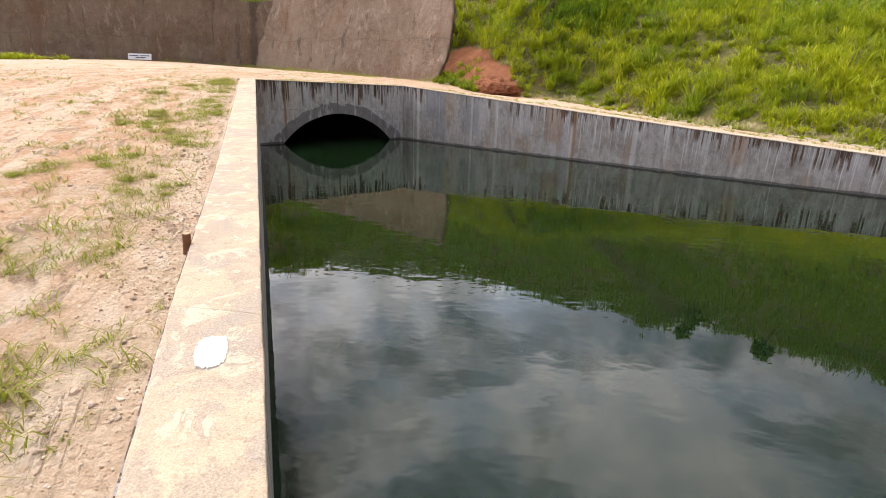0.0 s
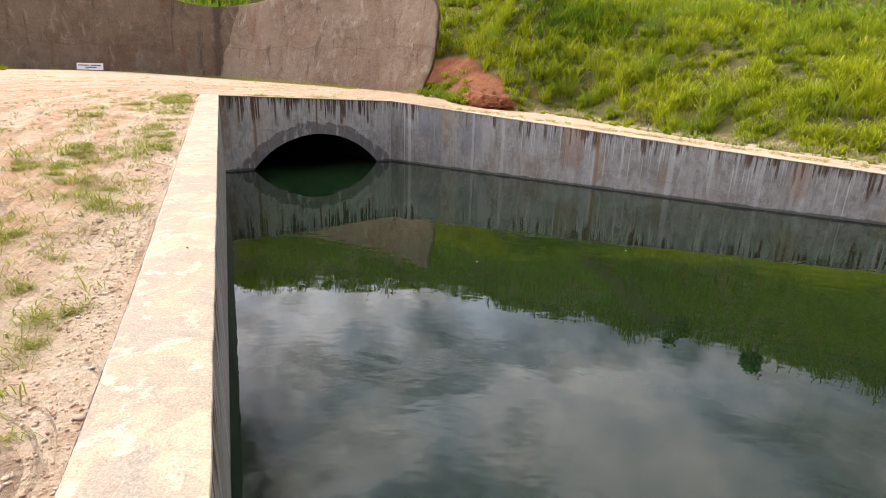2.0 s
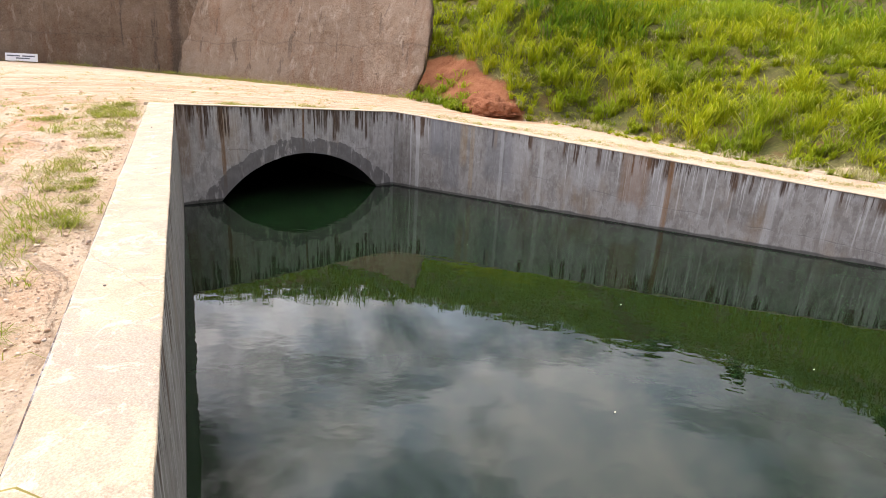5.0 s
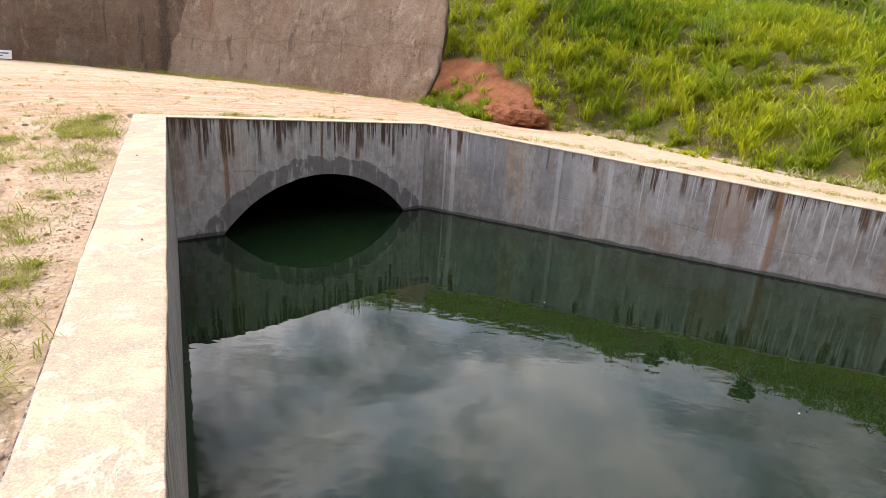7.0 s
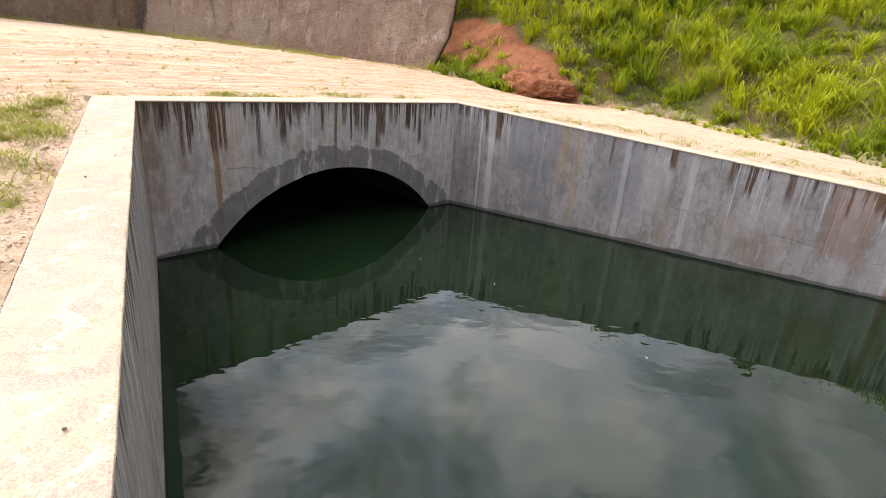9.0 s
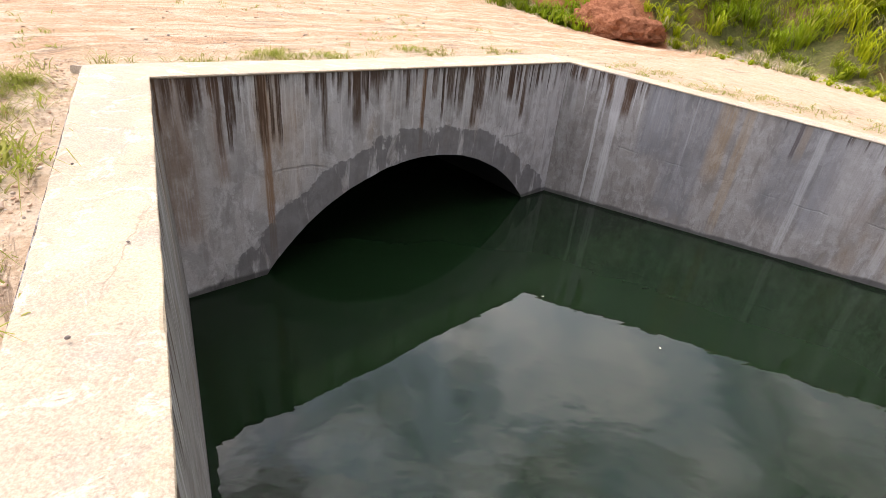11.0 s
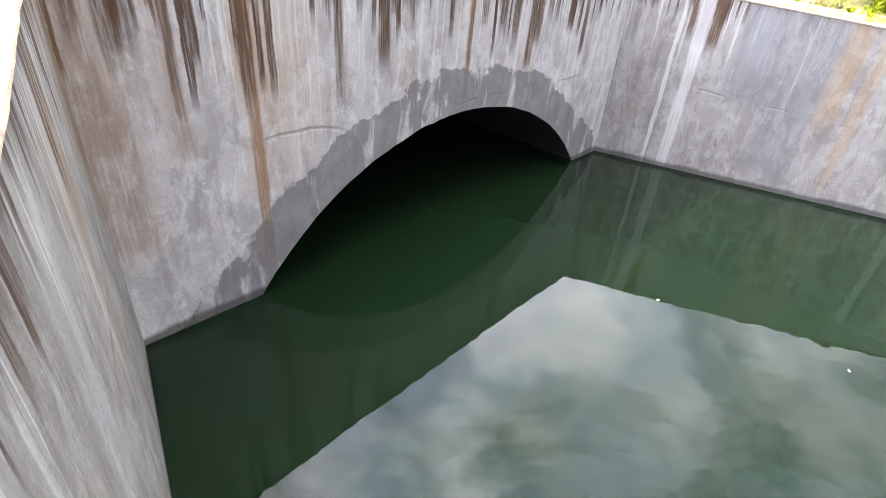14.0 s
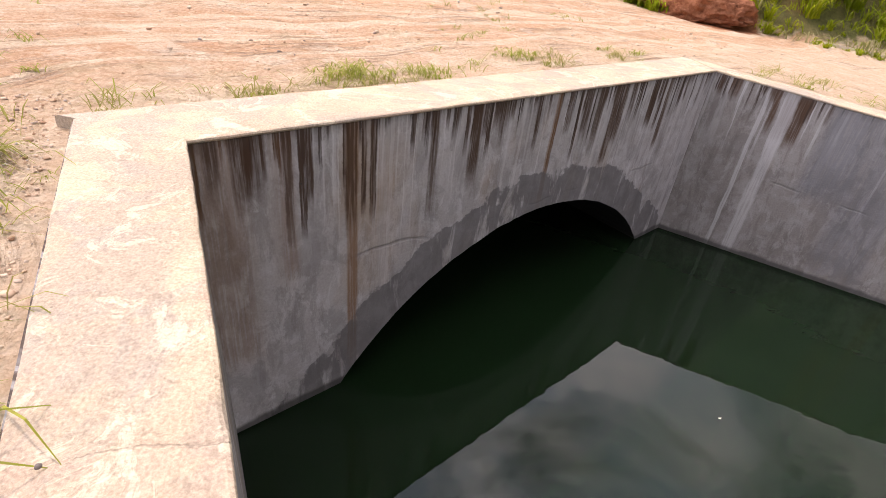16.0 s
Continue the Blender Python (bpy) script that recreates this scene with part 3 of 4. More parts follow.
BROWN, RUST, LIME = (0.085, 0.048, 0.030), (0.25, 0.125, 0.055), (0.58, 0.565, 0.57)
OCHRE, SLATE = (0.36, 0.22, 0.09), (0.16, 0.165, 0.185)
END_RUNS = ((0.10, 0.05, 0.45, BROWN, 0.9), (0.25, 0.07, 0.55, BROWN, 0.9), (0.36, 0.05, 0.5, BROWN, 0.85), (0.52, 0.035, 0.85, BROWN, 0.8), (0.96, 0.055, 2.1, RUST, 0.75), (0.95, 0.06, 0.9, BROWN, 0.85),
            (1.63, 0.045, 0.95, BROWN, 0.8), (2.03, 0.07, 0.8, BROWN, 0.95), (2.3, 0.10, 0.35, BROWN, 0.8), (2.98, 0.04, 1.3, RUST, 0.6), (3.42, 0.07, 0.6, BROWN, 0.9), (3.62, 0.06, 0.7, BROWN, 0.9),
            (4.15, 0.06, 0.5, BROWN, 0.9), (5.60, 0.05, 2.4, LIME, 0.7))
EAST_RUNS = ((40.62, 0.03, 2.3, LIME, 0.6), (40.86, 0.08, 2.3, LIME, 0.6), (40.66, 0.05, 0.3, BROWN, 0.9), (40.98, 0.07, 0.5, BROWN, 0.9), (42.35, 0.15, 1.2, OCHRE, 0.38), (42.62, 0.08, 1.9, OCHRE, 0.32), (43.3, 0.06, 0.6, OCHRE, 0.45), (41.5, 0.3, 1.2, SLATE, 0.6), (42.0, 0.35, 2.0, SLATE, 0.5), (43.4, 0.5, 1.5, SLATE, 0.45),
             (43.5, 0.06, 2.0, LIME, 0.35), (44.6, 0.07, 1.8, LIME, 0.35), (46.0, 0.07, 0.6, BROWN, 0.9), (47.55, 0.13, 0.6, BROWN, 0.95), (47.62, 0.07, 1.9, RUST, 0.7), (49.6, 0.10, 1.7, LIME, 0.35), (51.3, 0.1, 0.5, BROWN, 0.9))
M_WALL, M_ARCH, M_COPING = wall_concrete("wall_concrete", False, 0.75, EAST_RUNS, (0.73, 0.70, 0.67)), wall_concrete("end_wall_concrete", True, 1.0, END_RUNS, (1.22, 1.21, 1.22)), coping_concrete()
M_SAND, M_RED = sand(), red_earth()
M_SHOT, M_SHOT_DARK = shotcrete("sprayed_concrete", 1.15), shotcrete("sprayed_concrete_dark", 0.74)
M_GRASS = grass("bank_grass", (0.27, 0.32, 0.012), (0.54, 0.52, 0.03), (0.18, 0.245, 0.016), 0.3)
M_GRASS_FAR = grass("hill_scrub", (0.12, 0.20, 0.02), (0.22, 0.30, 0.04), (0.12, 0.18, 0.03), 0.12)
M_WEED = grass("weed_grass", (0.20, 0.23, 0.03), (0.40, 0.37, 0.09), (0.33, 0.26, 0.11), 1.2)
M_DRY = grass("dry_grass", (0.36, 0.30, 0.18), (0.46, 0.40, 0.26), (0.30, 0.24, 0.15), 0.8)
M_WATER = water_surface()
# near-black: the darkness inside the barrel is put into the colour
M_DARK = plain("culvert_concrete_shaded", (0.030, 0.028, 0.026), 0.95)


# ---- structure: ground ----
def graded(lo, hi, step, far_lo, far_hi):
    mid = np.arange(lo, hi + 1e-6, step)
    left, right, s = [], [], step
    v = lo
    while v > far_lo:
        s *= 1.25
        v -= s
        left.append(v)
    s, v = step, mid[-1]
    while v < far_hi:
        s *= 1.25
        v += s
        right.append(v)
    return np.r_[left[::-1], mid, right]


def inside(px, py, poly):
    odd = np.zeros(px.shape, bool)
    for (ax, ay), (bx, by) in zip(poly, poly[1:] + poly[:1]):
        cut = ((ay > py) != (by > py)) & (px < (bx - ax) * (py - ay) / (by - ay + 1e-12) + ax)
        odd ^= cut
    return odd


BASIN_MID = [tuple(C1 + OUT_W * 0.26 + OUT_E * 0.28), tuple(C2 + OUT_E * 0.28 + Vector((0.51, 0.86)) * 0.24), tuple(R1 + Vector((0.51, 0.86)) * 0.25),
             tuple(R2 + Vector((0.6, 0.5))), tuple(A0 + AXIS * 0.3 + OUT_W * 0.26)]


def bare_red(x, y):
    """Where the cut beside the sprayed face lies bare: 1 on it, falling off."""
    ax, ay, bx, by = -1.2, 37.0, 1.9, 31.2
    t = np.clip(((x - ax) * (bx - ax) + (y - ay) * (by - ay)) / ((bx - ax) ** 2 + (by - ay) ** 2), 0, 1)
    d = np.hypot(x - ax - t * (bx - ax), y - ay - t * (by - ay))
    return np.clip(1.3 - d / 1.2, 0, 1)


def build_ground():
    xs, ys = graded(-14, 16, 0.22, -420, 420), graded(-6, 42, 0.22, -420, 420)
    gx, gy = np.meshgrid(xs, ys)
    z = ground_z(gx, gy)
    nx, ny = len(xs), len(ys)
    i, j = np.meshgrid(np.arange(nx - 1), np.arange(ny - 1))
    a = (j * nx + i).ravel()
    faces = np.c_[a, a + 1, a + nx + 1, a + nx]
    cx, cy = (gx[:-1, :-1] + gx[1:, 1:]).ravel() / 2, (gy[:-1, :-1] + gy[1:, 1:]).ravel() / 2
    keep = ~inside(cx, cy, BASIN_MID)
    ob = mesh_object("ground", np.c_[gx.ravel(), gy.ravel(), z.ravel()].tolist(), faces[keep].tolist(), M_SAND, smooth=True)
    for name, values in (("bank", from_foot(gx.ravel(), gy.ravel())[0]), ("red", bare_red(gx.ravel(), gy.ravel()))):
        ob.data.attributes.new(name, "FLOAT", "POINT").data.foreach_set("value", np.clip(values, -5, 5).astype(np.float32))
    return tagged(ob, "bare pale sandy soil rising into a grassy bank", "ground", kind="structure")


# ---- structure: basin walls ----
def straight_wall(name, inner, outer, tops, label, ref_u=0.0):
    """A cast wall along an inner and an outer line of equal count; tops: height at each station."""
    verts, uvs, faces = [], [], []
    u, zs = ref_u, np.linspace(0, 1, 14)
    n = len(inner)
    for k in range(n):
        if k:
            u += (inner[k] - inner[k - 1]).length
        ti = tops[k] - 0.012
        for q in zs:
            z = -2.6 + (ti + 2.6) * q
            verts.append((inner[k].x, inner[k].y, z))
            uvs.append((u, ti - z))
        verts.append((outer[k].x, outer[k].y, ti))
        uvs.append((u, -0.5))
        verts.append((outer[k].x, outer[k].y, -2.6))
        uvs.append((u, 4.0))
    w = len(zs) + 2
    for k in range(n - 1):
        for q in range(w):
            a, b = k * w + q, k * w + (q + 1) % w
            faces.append((a, a + w, b + w, b))
    faces += [tuple(range(w)), tuple(reversed(range((n - 1) * w, n * w)))]
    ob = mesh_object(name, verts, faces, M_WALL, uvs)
    return tagged(ob, label, "wall", kind="structure")


def coping_strip(parent, inner, outer, tops, seed=0.0):
    """The trowelled top layer: a thin slab with worn, uneven edges."""
    rings = []
    for k in range(len(inner)):
        i, o = inner[k], outer[k]
        across = (o - i).normalized()
        u = k * 0.07 + seed
        wi = 0.007 * noise1(u * 1.9, 1.7) + 0.006 * noise1(u * 7.0, 4.2) - 0.012
        wo = 0.008 * noise1(u * 1.3, 7.7) + 0.008 * noise1(u * 5.0, 2.2)
        chip = max(0.0, noise1(u * 3.3, 9.1) - 0.35) * 0.03
        t, w = tops[k], (o - i).length
        prof = [(wi + 0.008, -0.024 - chip), (wi + 0.001, -0.014 - chip), (wi + 0.006 + chip, -0.004 - chip * 0.4), (wi + 0.022 + chip, 0.0),
                (w * 0.35, 0.003 + 0.003 * noise1(u * 0.8, 3)), (w * 0.7, 0.002 + 0.004 * noise1(u * 0.7, 8)),
                (w - 0.03 + wo, -0.001), (w - 0.008 + wo, -0.010), (w + wo, -0.035), (w - 0.002 + wo, -0.16)]
        rings.append([(i.x + across.x * a, i.y + across.y * a, t + dz) for a, dz in prof])
    lead = Vector(rings[0][0]) - Vector(rings[1][0])
    rings.insert(0, [tuple(Vector(p) + lead * 0.15) for p in rings[0]])
    v, f = lofted(rings)
    ob = mesh_object("coping", v, f, M_COPING)
    ob.parent = parent
    return tagged(ob, "pale trowelled coping with worn edges")


def stations(a, b, step=0.07):
    n = max(2, int((b - a).length / step))
    return [a.lerp(b, k / n) for k in range(n + 1)]


def build_west():
    inner = stations(C1, A0)
    n = len(inner)
    o0 = C1 + (KO - C1) * (0.51 / (KO - C1).dot(OUT_W))
    outer = [o0.lerp(A0 + OUT_W * 0.51, k / (n - 1)) for k in range(n)]
    outer = [p + OUT_W * 0.04 * min(1.0, max(0.0, ((p - C1).length - 13) / 3)) for p in outer]   # broader towards the start
    tops = [west_top((p - C1).length) for p in inner]
    w = straight_wall("wall_west", inner[::6] + [inner[-1]], outer[::6] + [outer[-1]], tops[::6] + [tops[-1]], "grey cast concrete basin wall streaked with lime")
    coping_strip(w, inner, outer, tops)
    return w


EAST = (R1 - C2).normalized()
OUT_R = Vector((-EAST.y, EAST.x))
if OUT_R.y < 0:
    OUT_R = -OUT_R


def mitre(p, na, wa, nb, wb):
    det = na.x * nb.y - na.y * nb.x
    return p + Vector(((wa * nb.y - wb * na.y) / det, (na.x * wb - nb.x * wa) / det))


C2_OUT = mitre(C2, OUT_E, 0.58, OUT_R, 0.5)


def build_east():
    far = (R2 - R1).normalized()
    n2 = Vector((-far.y, far.x))
    inner = stations(C2, R1, 0.1) + stations(R1, R2, 0.1)[1:]
    m1 = len(stations(C2, R1, 0.1))
    o1 = mitre(R1, OUT_R, 0.5, n2, 0.5)
    outer = [C2_OUT.lerp(o1, k / (m1 - 1)) for k in range(m1)]
    m2 = len(inner) - m1
    outer += [o1.lerp(R2 + n2 * 0.5, (k + 1) / m2) for k in range(m2)]
    tops, s = [], 0.0
    for k, p in enumerate(inner):
        s += (p - inner[k - 1]).length if k else 0
        tops.append(east_top(s))
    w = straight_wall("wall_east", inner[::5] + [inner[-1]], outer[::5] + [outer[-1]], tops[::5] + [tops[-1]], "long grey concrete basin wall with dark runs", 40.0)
    coping_strip(w, inner, outer, tops, 50.0)
    return w


def arch_height(u):
    du = abs(u - ARCH_U)
    if du >= 2.185:
        return None
    return math.sqrt(ARCH_R ** 2 - du * du) + ARCH_Z


def build_end():
    """The end wall, with the arched mouth of the culvert cut through it."""
    length = (C2 - C1).length
    us = sorted(set(np.round(np.r_[np.linspace(0, length, 90), ARCH_U - 2.1849, ARCH_U - 2.1851, ARCH_U + 2.1849, ARCH_U + 2.1851], 5)))
    verts, uvs, faces, damp_or_shade = [], [], [], []
    rows = 14
    for u in us:
        k = u / length
        top = 2.19 + (2.07 - 2.19) * k - 0.012
        p = C1 + END * u
        o = KO if u <= 0 else C2_OUT if u >= length - 1e-4 else p + OUT_E * 0.6
        h = arch_height(u)
        rag = 0.012 * noise1(u * 5.0, 3.3) + 0.008 * noise1(u * 17.0, 1.3)
        lo = -2.6 if h is None else max(h + rag, -0.3)
        for q in range(rows):
            z = lo + (top - lo) * q / (rows - 1)
            verts.append((p.x, p.y, z))
            uvs.append((u, top - z))
        for q in range(2):
            verts.append((o.x, o.y, top if q == 0 else lo))
            uvs.append((u, -0.5 if q == 0 else 4.0))
    w = rows + 2
    for k in range(len(us) - 1):
        for q in range(w):
            a, b = k * w + q, k * w + (q + 1) % w
            faces.append((a, a + w, b + w, b))
            # soffit faces take the near-black concrete: shade under the arch, put in as colour
            damp_or_shade.append(int(q == w - 1))
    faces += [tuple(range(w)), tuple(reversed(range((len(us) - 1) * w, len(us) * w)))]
    ob = mesh_object("wall_end", verts, faces, [M_ARCH, M_DARK], uvs, index=damp_or_shade + [0, 0])
    tagged(ob, "grey concrete headwall with a wide arched culvert mouth", "wall", kind="structure")
    inner = stations(C1, C2)
    n = len(inner)
    outer = [KO.lerp(C2_OUT, k / (n - 1)) for k in range(n)]
    coping_strip(ob, inner, outer, [2.19 - 0.12 * k / (n - 1) for k in range(n)], 90.0)
    return ob


def build_culvert():
    """The barrel behind the mouth, closed far inside."""
    rings = []
    for k in range(12):
        back = OUT_E * (0.50 + 1.3 * k)
        ring = []
        for a in np.linspace(-1, 1, 33):
            u = ARCH_U + 2.3 * a
            z = math.sqrt(max(ARCH_R ** 2 - (2.3 * a) ** 2, 0)) + ARCH_Z + 0.03
            p = C1 + END * u + back
            ring.append((p.x, p.y, z))
        ends = [ARCH_U + 2.3, ARCH_U - 2.3]
        for u in ends:
            p = C1 + END * u + back
            ring.append((p.x, p.y, -2.5))
        rings.append(ring)
    v, f = lofted(rings, caps=False)
    n = len(rings[0])
    f.append(tuple(range((len(rings) - 1) * n, len(rings) * n)))
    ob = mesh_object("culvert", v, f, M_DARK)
    return tagged(ob, "unlit arched concrete culvert barrel behind the headwall", "culvert", kind="structure")


def build_closing():
    """The near end of the basin, behind the start, and its floor."""
    a, b = A0, R2
    d = (b - a).normalized()
    n = Vector((d.y, -d.x))
    inner = stations(a + d * 0.02, b - d * 0.02, 1.0)
    outer = [p + n * 0.5 for p in inner]
    za, zb = west_top(30.0), east_top((R1 - C2).length + (R2 - R1).length)
    w = straight_wall("wall_south", inner, outer, [za + (zb - za) * k / (len(inner) - 1) for k in range(len(inner))], "plain grey concrete wall closing the basin")
    far = OUT_E * 15
    pts = [A0, C1 + OUT_W * 0.1, C1 + far, C2 + far, C2 + OUT_R * 0.1, R1 + OUT_R * 0.1, R2]
    floor = mesh_object("basin_floor", [(p.x, p.y, -1.15) for p in pts], [tuple(reversed(range(7)))], silt())
    tagged(floor, "green silt bed under the turbid water", "floor", kind="structure")
    far = OUT_E * 16
    pts = [A0 + OUT_W * 0.1 + AXIS * 0.1, C1 + OUT_W * 0.1, C1 + far + OUT_E * 0, C2 + far, C2 + OUT_R * 0.1, R1 + OUT_R * 0.1, R2 + Vector((0.1, -0.1))]
    water = mesh_object("water", [(p.x, p.y, WATER) for p in pts], [tuple(reversed(range(7)))], M_WATER)
    tagged(water, "still murky green water mirroring sky and bank", "water", kind="structure")
    return w


build_ground(), build_west(), build_end(), build_east(), build_culvert(), build_closing()


# ---- structure: sprayed concrete faces ----
def sprayed_face(name, foot, tops, lean, mat, label, right_edge=None, seed=0.0):
    """A face that leans back: foot, a line in plan; tops: height at each foot point; with thickness."""
    cols = 110
    seg = [0.0]
    for a, b in zip(foot[:-1], foot[1:]):
        seg.append(seg[-1] + (b - a).length)
    rows, verts, faces = 40, [], []

    def at(k):
        s = seg[-1] * k
        i = max(j for j in range(len(seg) - 1) if seg[j] <= s + 1e-9)
        f = (s - seg[i]) / (seg[i + 1] - seg[i])
        d = (foot[i + 1] - foot[i]).normalized()
        return foot[i].lerp(foot[i + 1], f), tops[i] + (tops[i + 1] - tops[i]) * f, d, s

    grid = []
    for c in range(cols + 1):
        p, top, d, s = at(c / cols)
        back = Vector((-d.y, d.x))
        z0 = gz(p.x, p.y) - 0.25
        top += 0.18 * noise1(s * 0.35, seed) + 0.07 * noise1(s * 1.4, seed + 4)
        col = []
        for r in range(rows + 1):
            q = r / rows
            z = z0 + (top - z0) * q
            off = lean * (z - z0) + 0.10 * noise1(s * 0.5, z * 0.6, seed) + 0.05 * noise1(s * 1.7, z * 1.7, seed + 2)
            shift = 0.0
            if right_edge:
                shift = (right_edge(q) + 0.22 * noise1(q * 7.0, 2.2) + 0.12 * noise1(q * 19.0, 5.2)) * max(0.0, (c / cols - 0.7) / 0.3)
            pp = p + back * off + d * shift
            col.append((pp.x, pp.y, z))
        back3 = Vector((back.x, back.y, 0)) * 0.22
        grid.append((col, [tuple(Vector(v) + back3) for v in col]))
    w = 2 * (rows + 1)
    for front, rear in grid:
        verts += front + list(reversed(rear))
    for c in range(cols):
        for q in range(w):
            a, b = c * w + q, c * w + (q + 1) % w
            faces.append((a, a + w, b + w, b))
    faces += [tuple(range(w)), tuple(reversed(range(cols * w, (cols + 1) * w)))]
    ob = mesh_object(name, verts, faces, mat, smooth=True)
    return tagged(ob, label, "retaining wall", kind="structure")


S2 = Vector((-17.0, 41.8))
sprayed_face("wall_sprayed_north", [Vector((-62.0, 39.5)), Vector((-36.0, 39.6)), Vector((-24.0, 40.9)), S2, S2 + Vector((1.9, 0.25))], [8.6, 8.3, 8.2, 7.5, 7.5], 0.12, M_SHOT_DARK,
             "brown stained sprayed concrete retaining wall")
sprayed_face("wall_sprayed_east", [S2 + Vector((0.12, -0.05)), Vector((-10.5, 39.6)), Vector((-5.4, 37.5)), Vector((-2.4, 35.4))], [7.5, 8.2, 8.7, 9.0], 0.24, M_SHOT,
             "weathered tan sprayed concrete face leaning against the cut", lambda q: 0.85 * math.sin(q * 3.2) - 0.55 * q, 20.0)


# ---- vegetation ----
def blades(pos, height, count, lean, width, rng, droop=0.5, spread=0.12):
    """Tufts of arched blades, joined: arrays of vertices and of triangles."""
    n = len(pos)
    tot = n * count
    base = np.repeat(pos, count, 0) + np.c_[rng.normal(0, 1, (tot, 2)) * np.repeat(spread * height, count)[:, None], np.zeros(tot)]
    h = np.repeat(height, count) * rng.uniform(0.45, 1.1, tot)
    a = rng.uniform(0, 2 * np.pi, tot)
    out = np.c_[np.cos(a), np.sin(a), np.zeros(tot)]
    side = np.c_[-np.sin(a), np.cos(a), np.zeros(tot)]
    w = np.repeat(np.broadcast_to(width, n), count) * rng.uniform(0.6, 1.2, tot)
    l = lean * rng.uniform(0.2, 1.4, tot)
    up = np.array([0, 0, 1.0])
    m1 = base + out * (l * 0.25 * h)[:, None] + up * (0.5 * h)[:, None]
    m2 = base + out * (l * 0.65 * h)[:, None] + up * (0.82 * h)[:, None]
    tip = base + out * (l * 1.15 * h)[:, None] + up * ((1.0 - droop * l * 0.45) * h)[:, None]
    sw = side * w[:, None]
    v = np.stack([base - sw * 0.4, base + sw * 0.4, m1 - sw * 0.5, m1 + sw * 0.5, m2 - sw * 0.4, m2 + sw * 0.4, tip], 1).reshape(-1, 3)
    k = np.arange(tot)[:, None, None] * 7
    f = (np.array([[0, 1, 3], [0, 3, 2], [2, 3, 5], [2, 5, 4], [4, 5, 6]])[None] + k).reshape(-1, 3)
    return v, f


def stuff(name, chunks, material, label, category):
    vs, fs, base = [], [], 0
    for v, f in chunks:
        vs.append(v)
        fs.append(f + base)
        base += len(v)
    v, f = np.concatenate(vs), np.concatenate(fs)
    me = bpy.data.meshes.new(name)
    me.vertices.add(len(v))
    me.vertices.foreach_set("co", v.astype(np.float32).ravel())
    me.loops.add(f.size)
    me.loops.foreach_set("vertex_index", f.astype(np.int32).ravel())
    me.polygons.add(len(f))
    me.polygons.foreach_set("loop_start", np.arange(0, f.size, 3, dtype=np.int32))
    me.update(calc_edges=True)
    me.materials.append(material)
    return tagged(new(name, me), label, category, kind="stuff")


def field(x, y, f, seed):
    """A smooth pattern between about -1 and 1."""
    return (np.sin(f * x + 1.7 * np.sin(f * 0.6 * y + seed)) + np.sin(f * 1.3 * y + 1.9 * np.sin(f * 0.5 * x + 2 * seed)) + np.sin(f * 0.8 * (x + y) + 3 * seed)) / 3


def on_ground(x, y, sink=0.03):
    return np.c_[x, y, ground_z(x, y) - sink]


def build_bank_grass():
    rng = np.random.default_rng(5)
    n = 30000
    x, y = rng.uniform(-2.5, 34, n), rng.uniform(8, 52, n)
    d, k, c = from_foot(x, y)
    ok = (d > -0.40 - 0.8 * np.clip((x - 3) / 4, 0, 1) + 0.35 * field(x, y, 2.6, 3.0)) & (d < c / k + 5) & (x < 30) & (bare_red(x, y) < 0.55 + 0.25 * field(x, y, 2.2, 1.0)) & (field(x, y, 1.5, 4.0) > -0.76)
    x, y, d = x[ok], y[ok], d[ok]
    pick = rng.uniform(0, 1, len(x))
    hb = 0.48 + 0.20 * field(x, y, 0.9, 2.0)
    near = np.hypot(x - 4, y - 28) < 22
    parts = []
    sel = (pick < 0.26) & near
    parts.append(blades(on_ground(x[sel], y[sel]), (hb * rng.uniform(0.9, 2.3, len(x)) * np.clip(0.6 + 0.6 * d, 0.25, 1))[sel], 34, 0.95, 0.036, rng, 0.9, 0.11))
    sel = (pick > 0.26) & (pick < 0.70) & near
    parts.append(blades(on_ground(x[sel], y[sel]), (hb * rng.uniform(0.4, 0.9, len(x)) * np.clip(0.7 + 0.6 * d, 0.3, 1))[sel], 10, 1.1, 0.030, rng, 0.8, 0.3))
    sel = ~near
    parts.append(blades(on_ground(x[sel], y[sel]), (hb * rng.uniform(0.9, 1.6, len(x)))[sel], 12, 0.9, 0.05, rng, 0.8, 0.25))
    stuff("bank_grass", parts, M_GRASS, "lush yellow-green tussock grass covering the steep bank", "grass")
    sel = np.abs(field(x, y, 1.3, 7.0) + 0.15) < 0.10
    sel &= rng.uniform(0, 1, len(x)) < 0.55
    stuff("dry_grass", [blades(on_ground(x[sel], y[sel]), 0.35 + 0.1 * rng.uniform(0, 1, sel.sum()), 16, 1.5, 0.03, rng, 1.0, 0.5)], M_DRY, "matted grey-brown dead grass among the tussocks", "grass")


def build_hill_scrub():
    rng = np.random.default_rng(8)
    n = 26000
    x, y = rng.uniform(-75, 80, n), rng.uniform(0, 120, n)
    d, k, c = from_foot(x, y)
    ok = (d > c / k + 3) & (d < c / k + 62) & (rng.uniform(0, 1, n) < np.where(d < c / k + 20, 1.0, 0.5))
    x, y, d = x[ok], y[ok], d[ok]
    h = rng.uniform(0.7, 1.5, len(x)) * (1 + 0.5 * field(x, y, 0.3, 3.0))
    stuff("hill_scrub", [blades(on_ground(x, y), h, 14, 0.9, 0.11, rng, 0.6, 0.35)], M_GRASS_FAR, "darker scrub and tall grass on the hillside", "scrub")


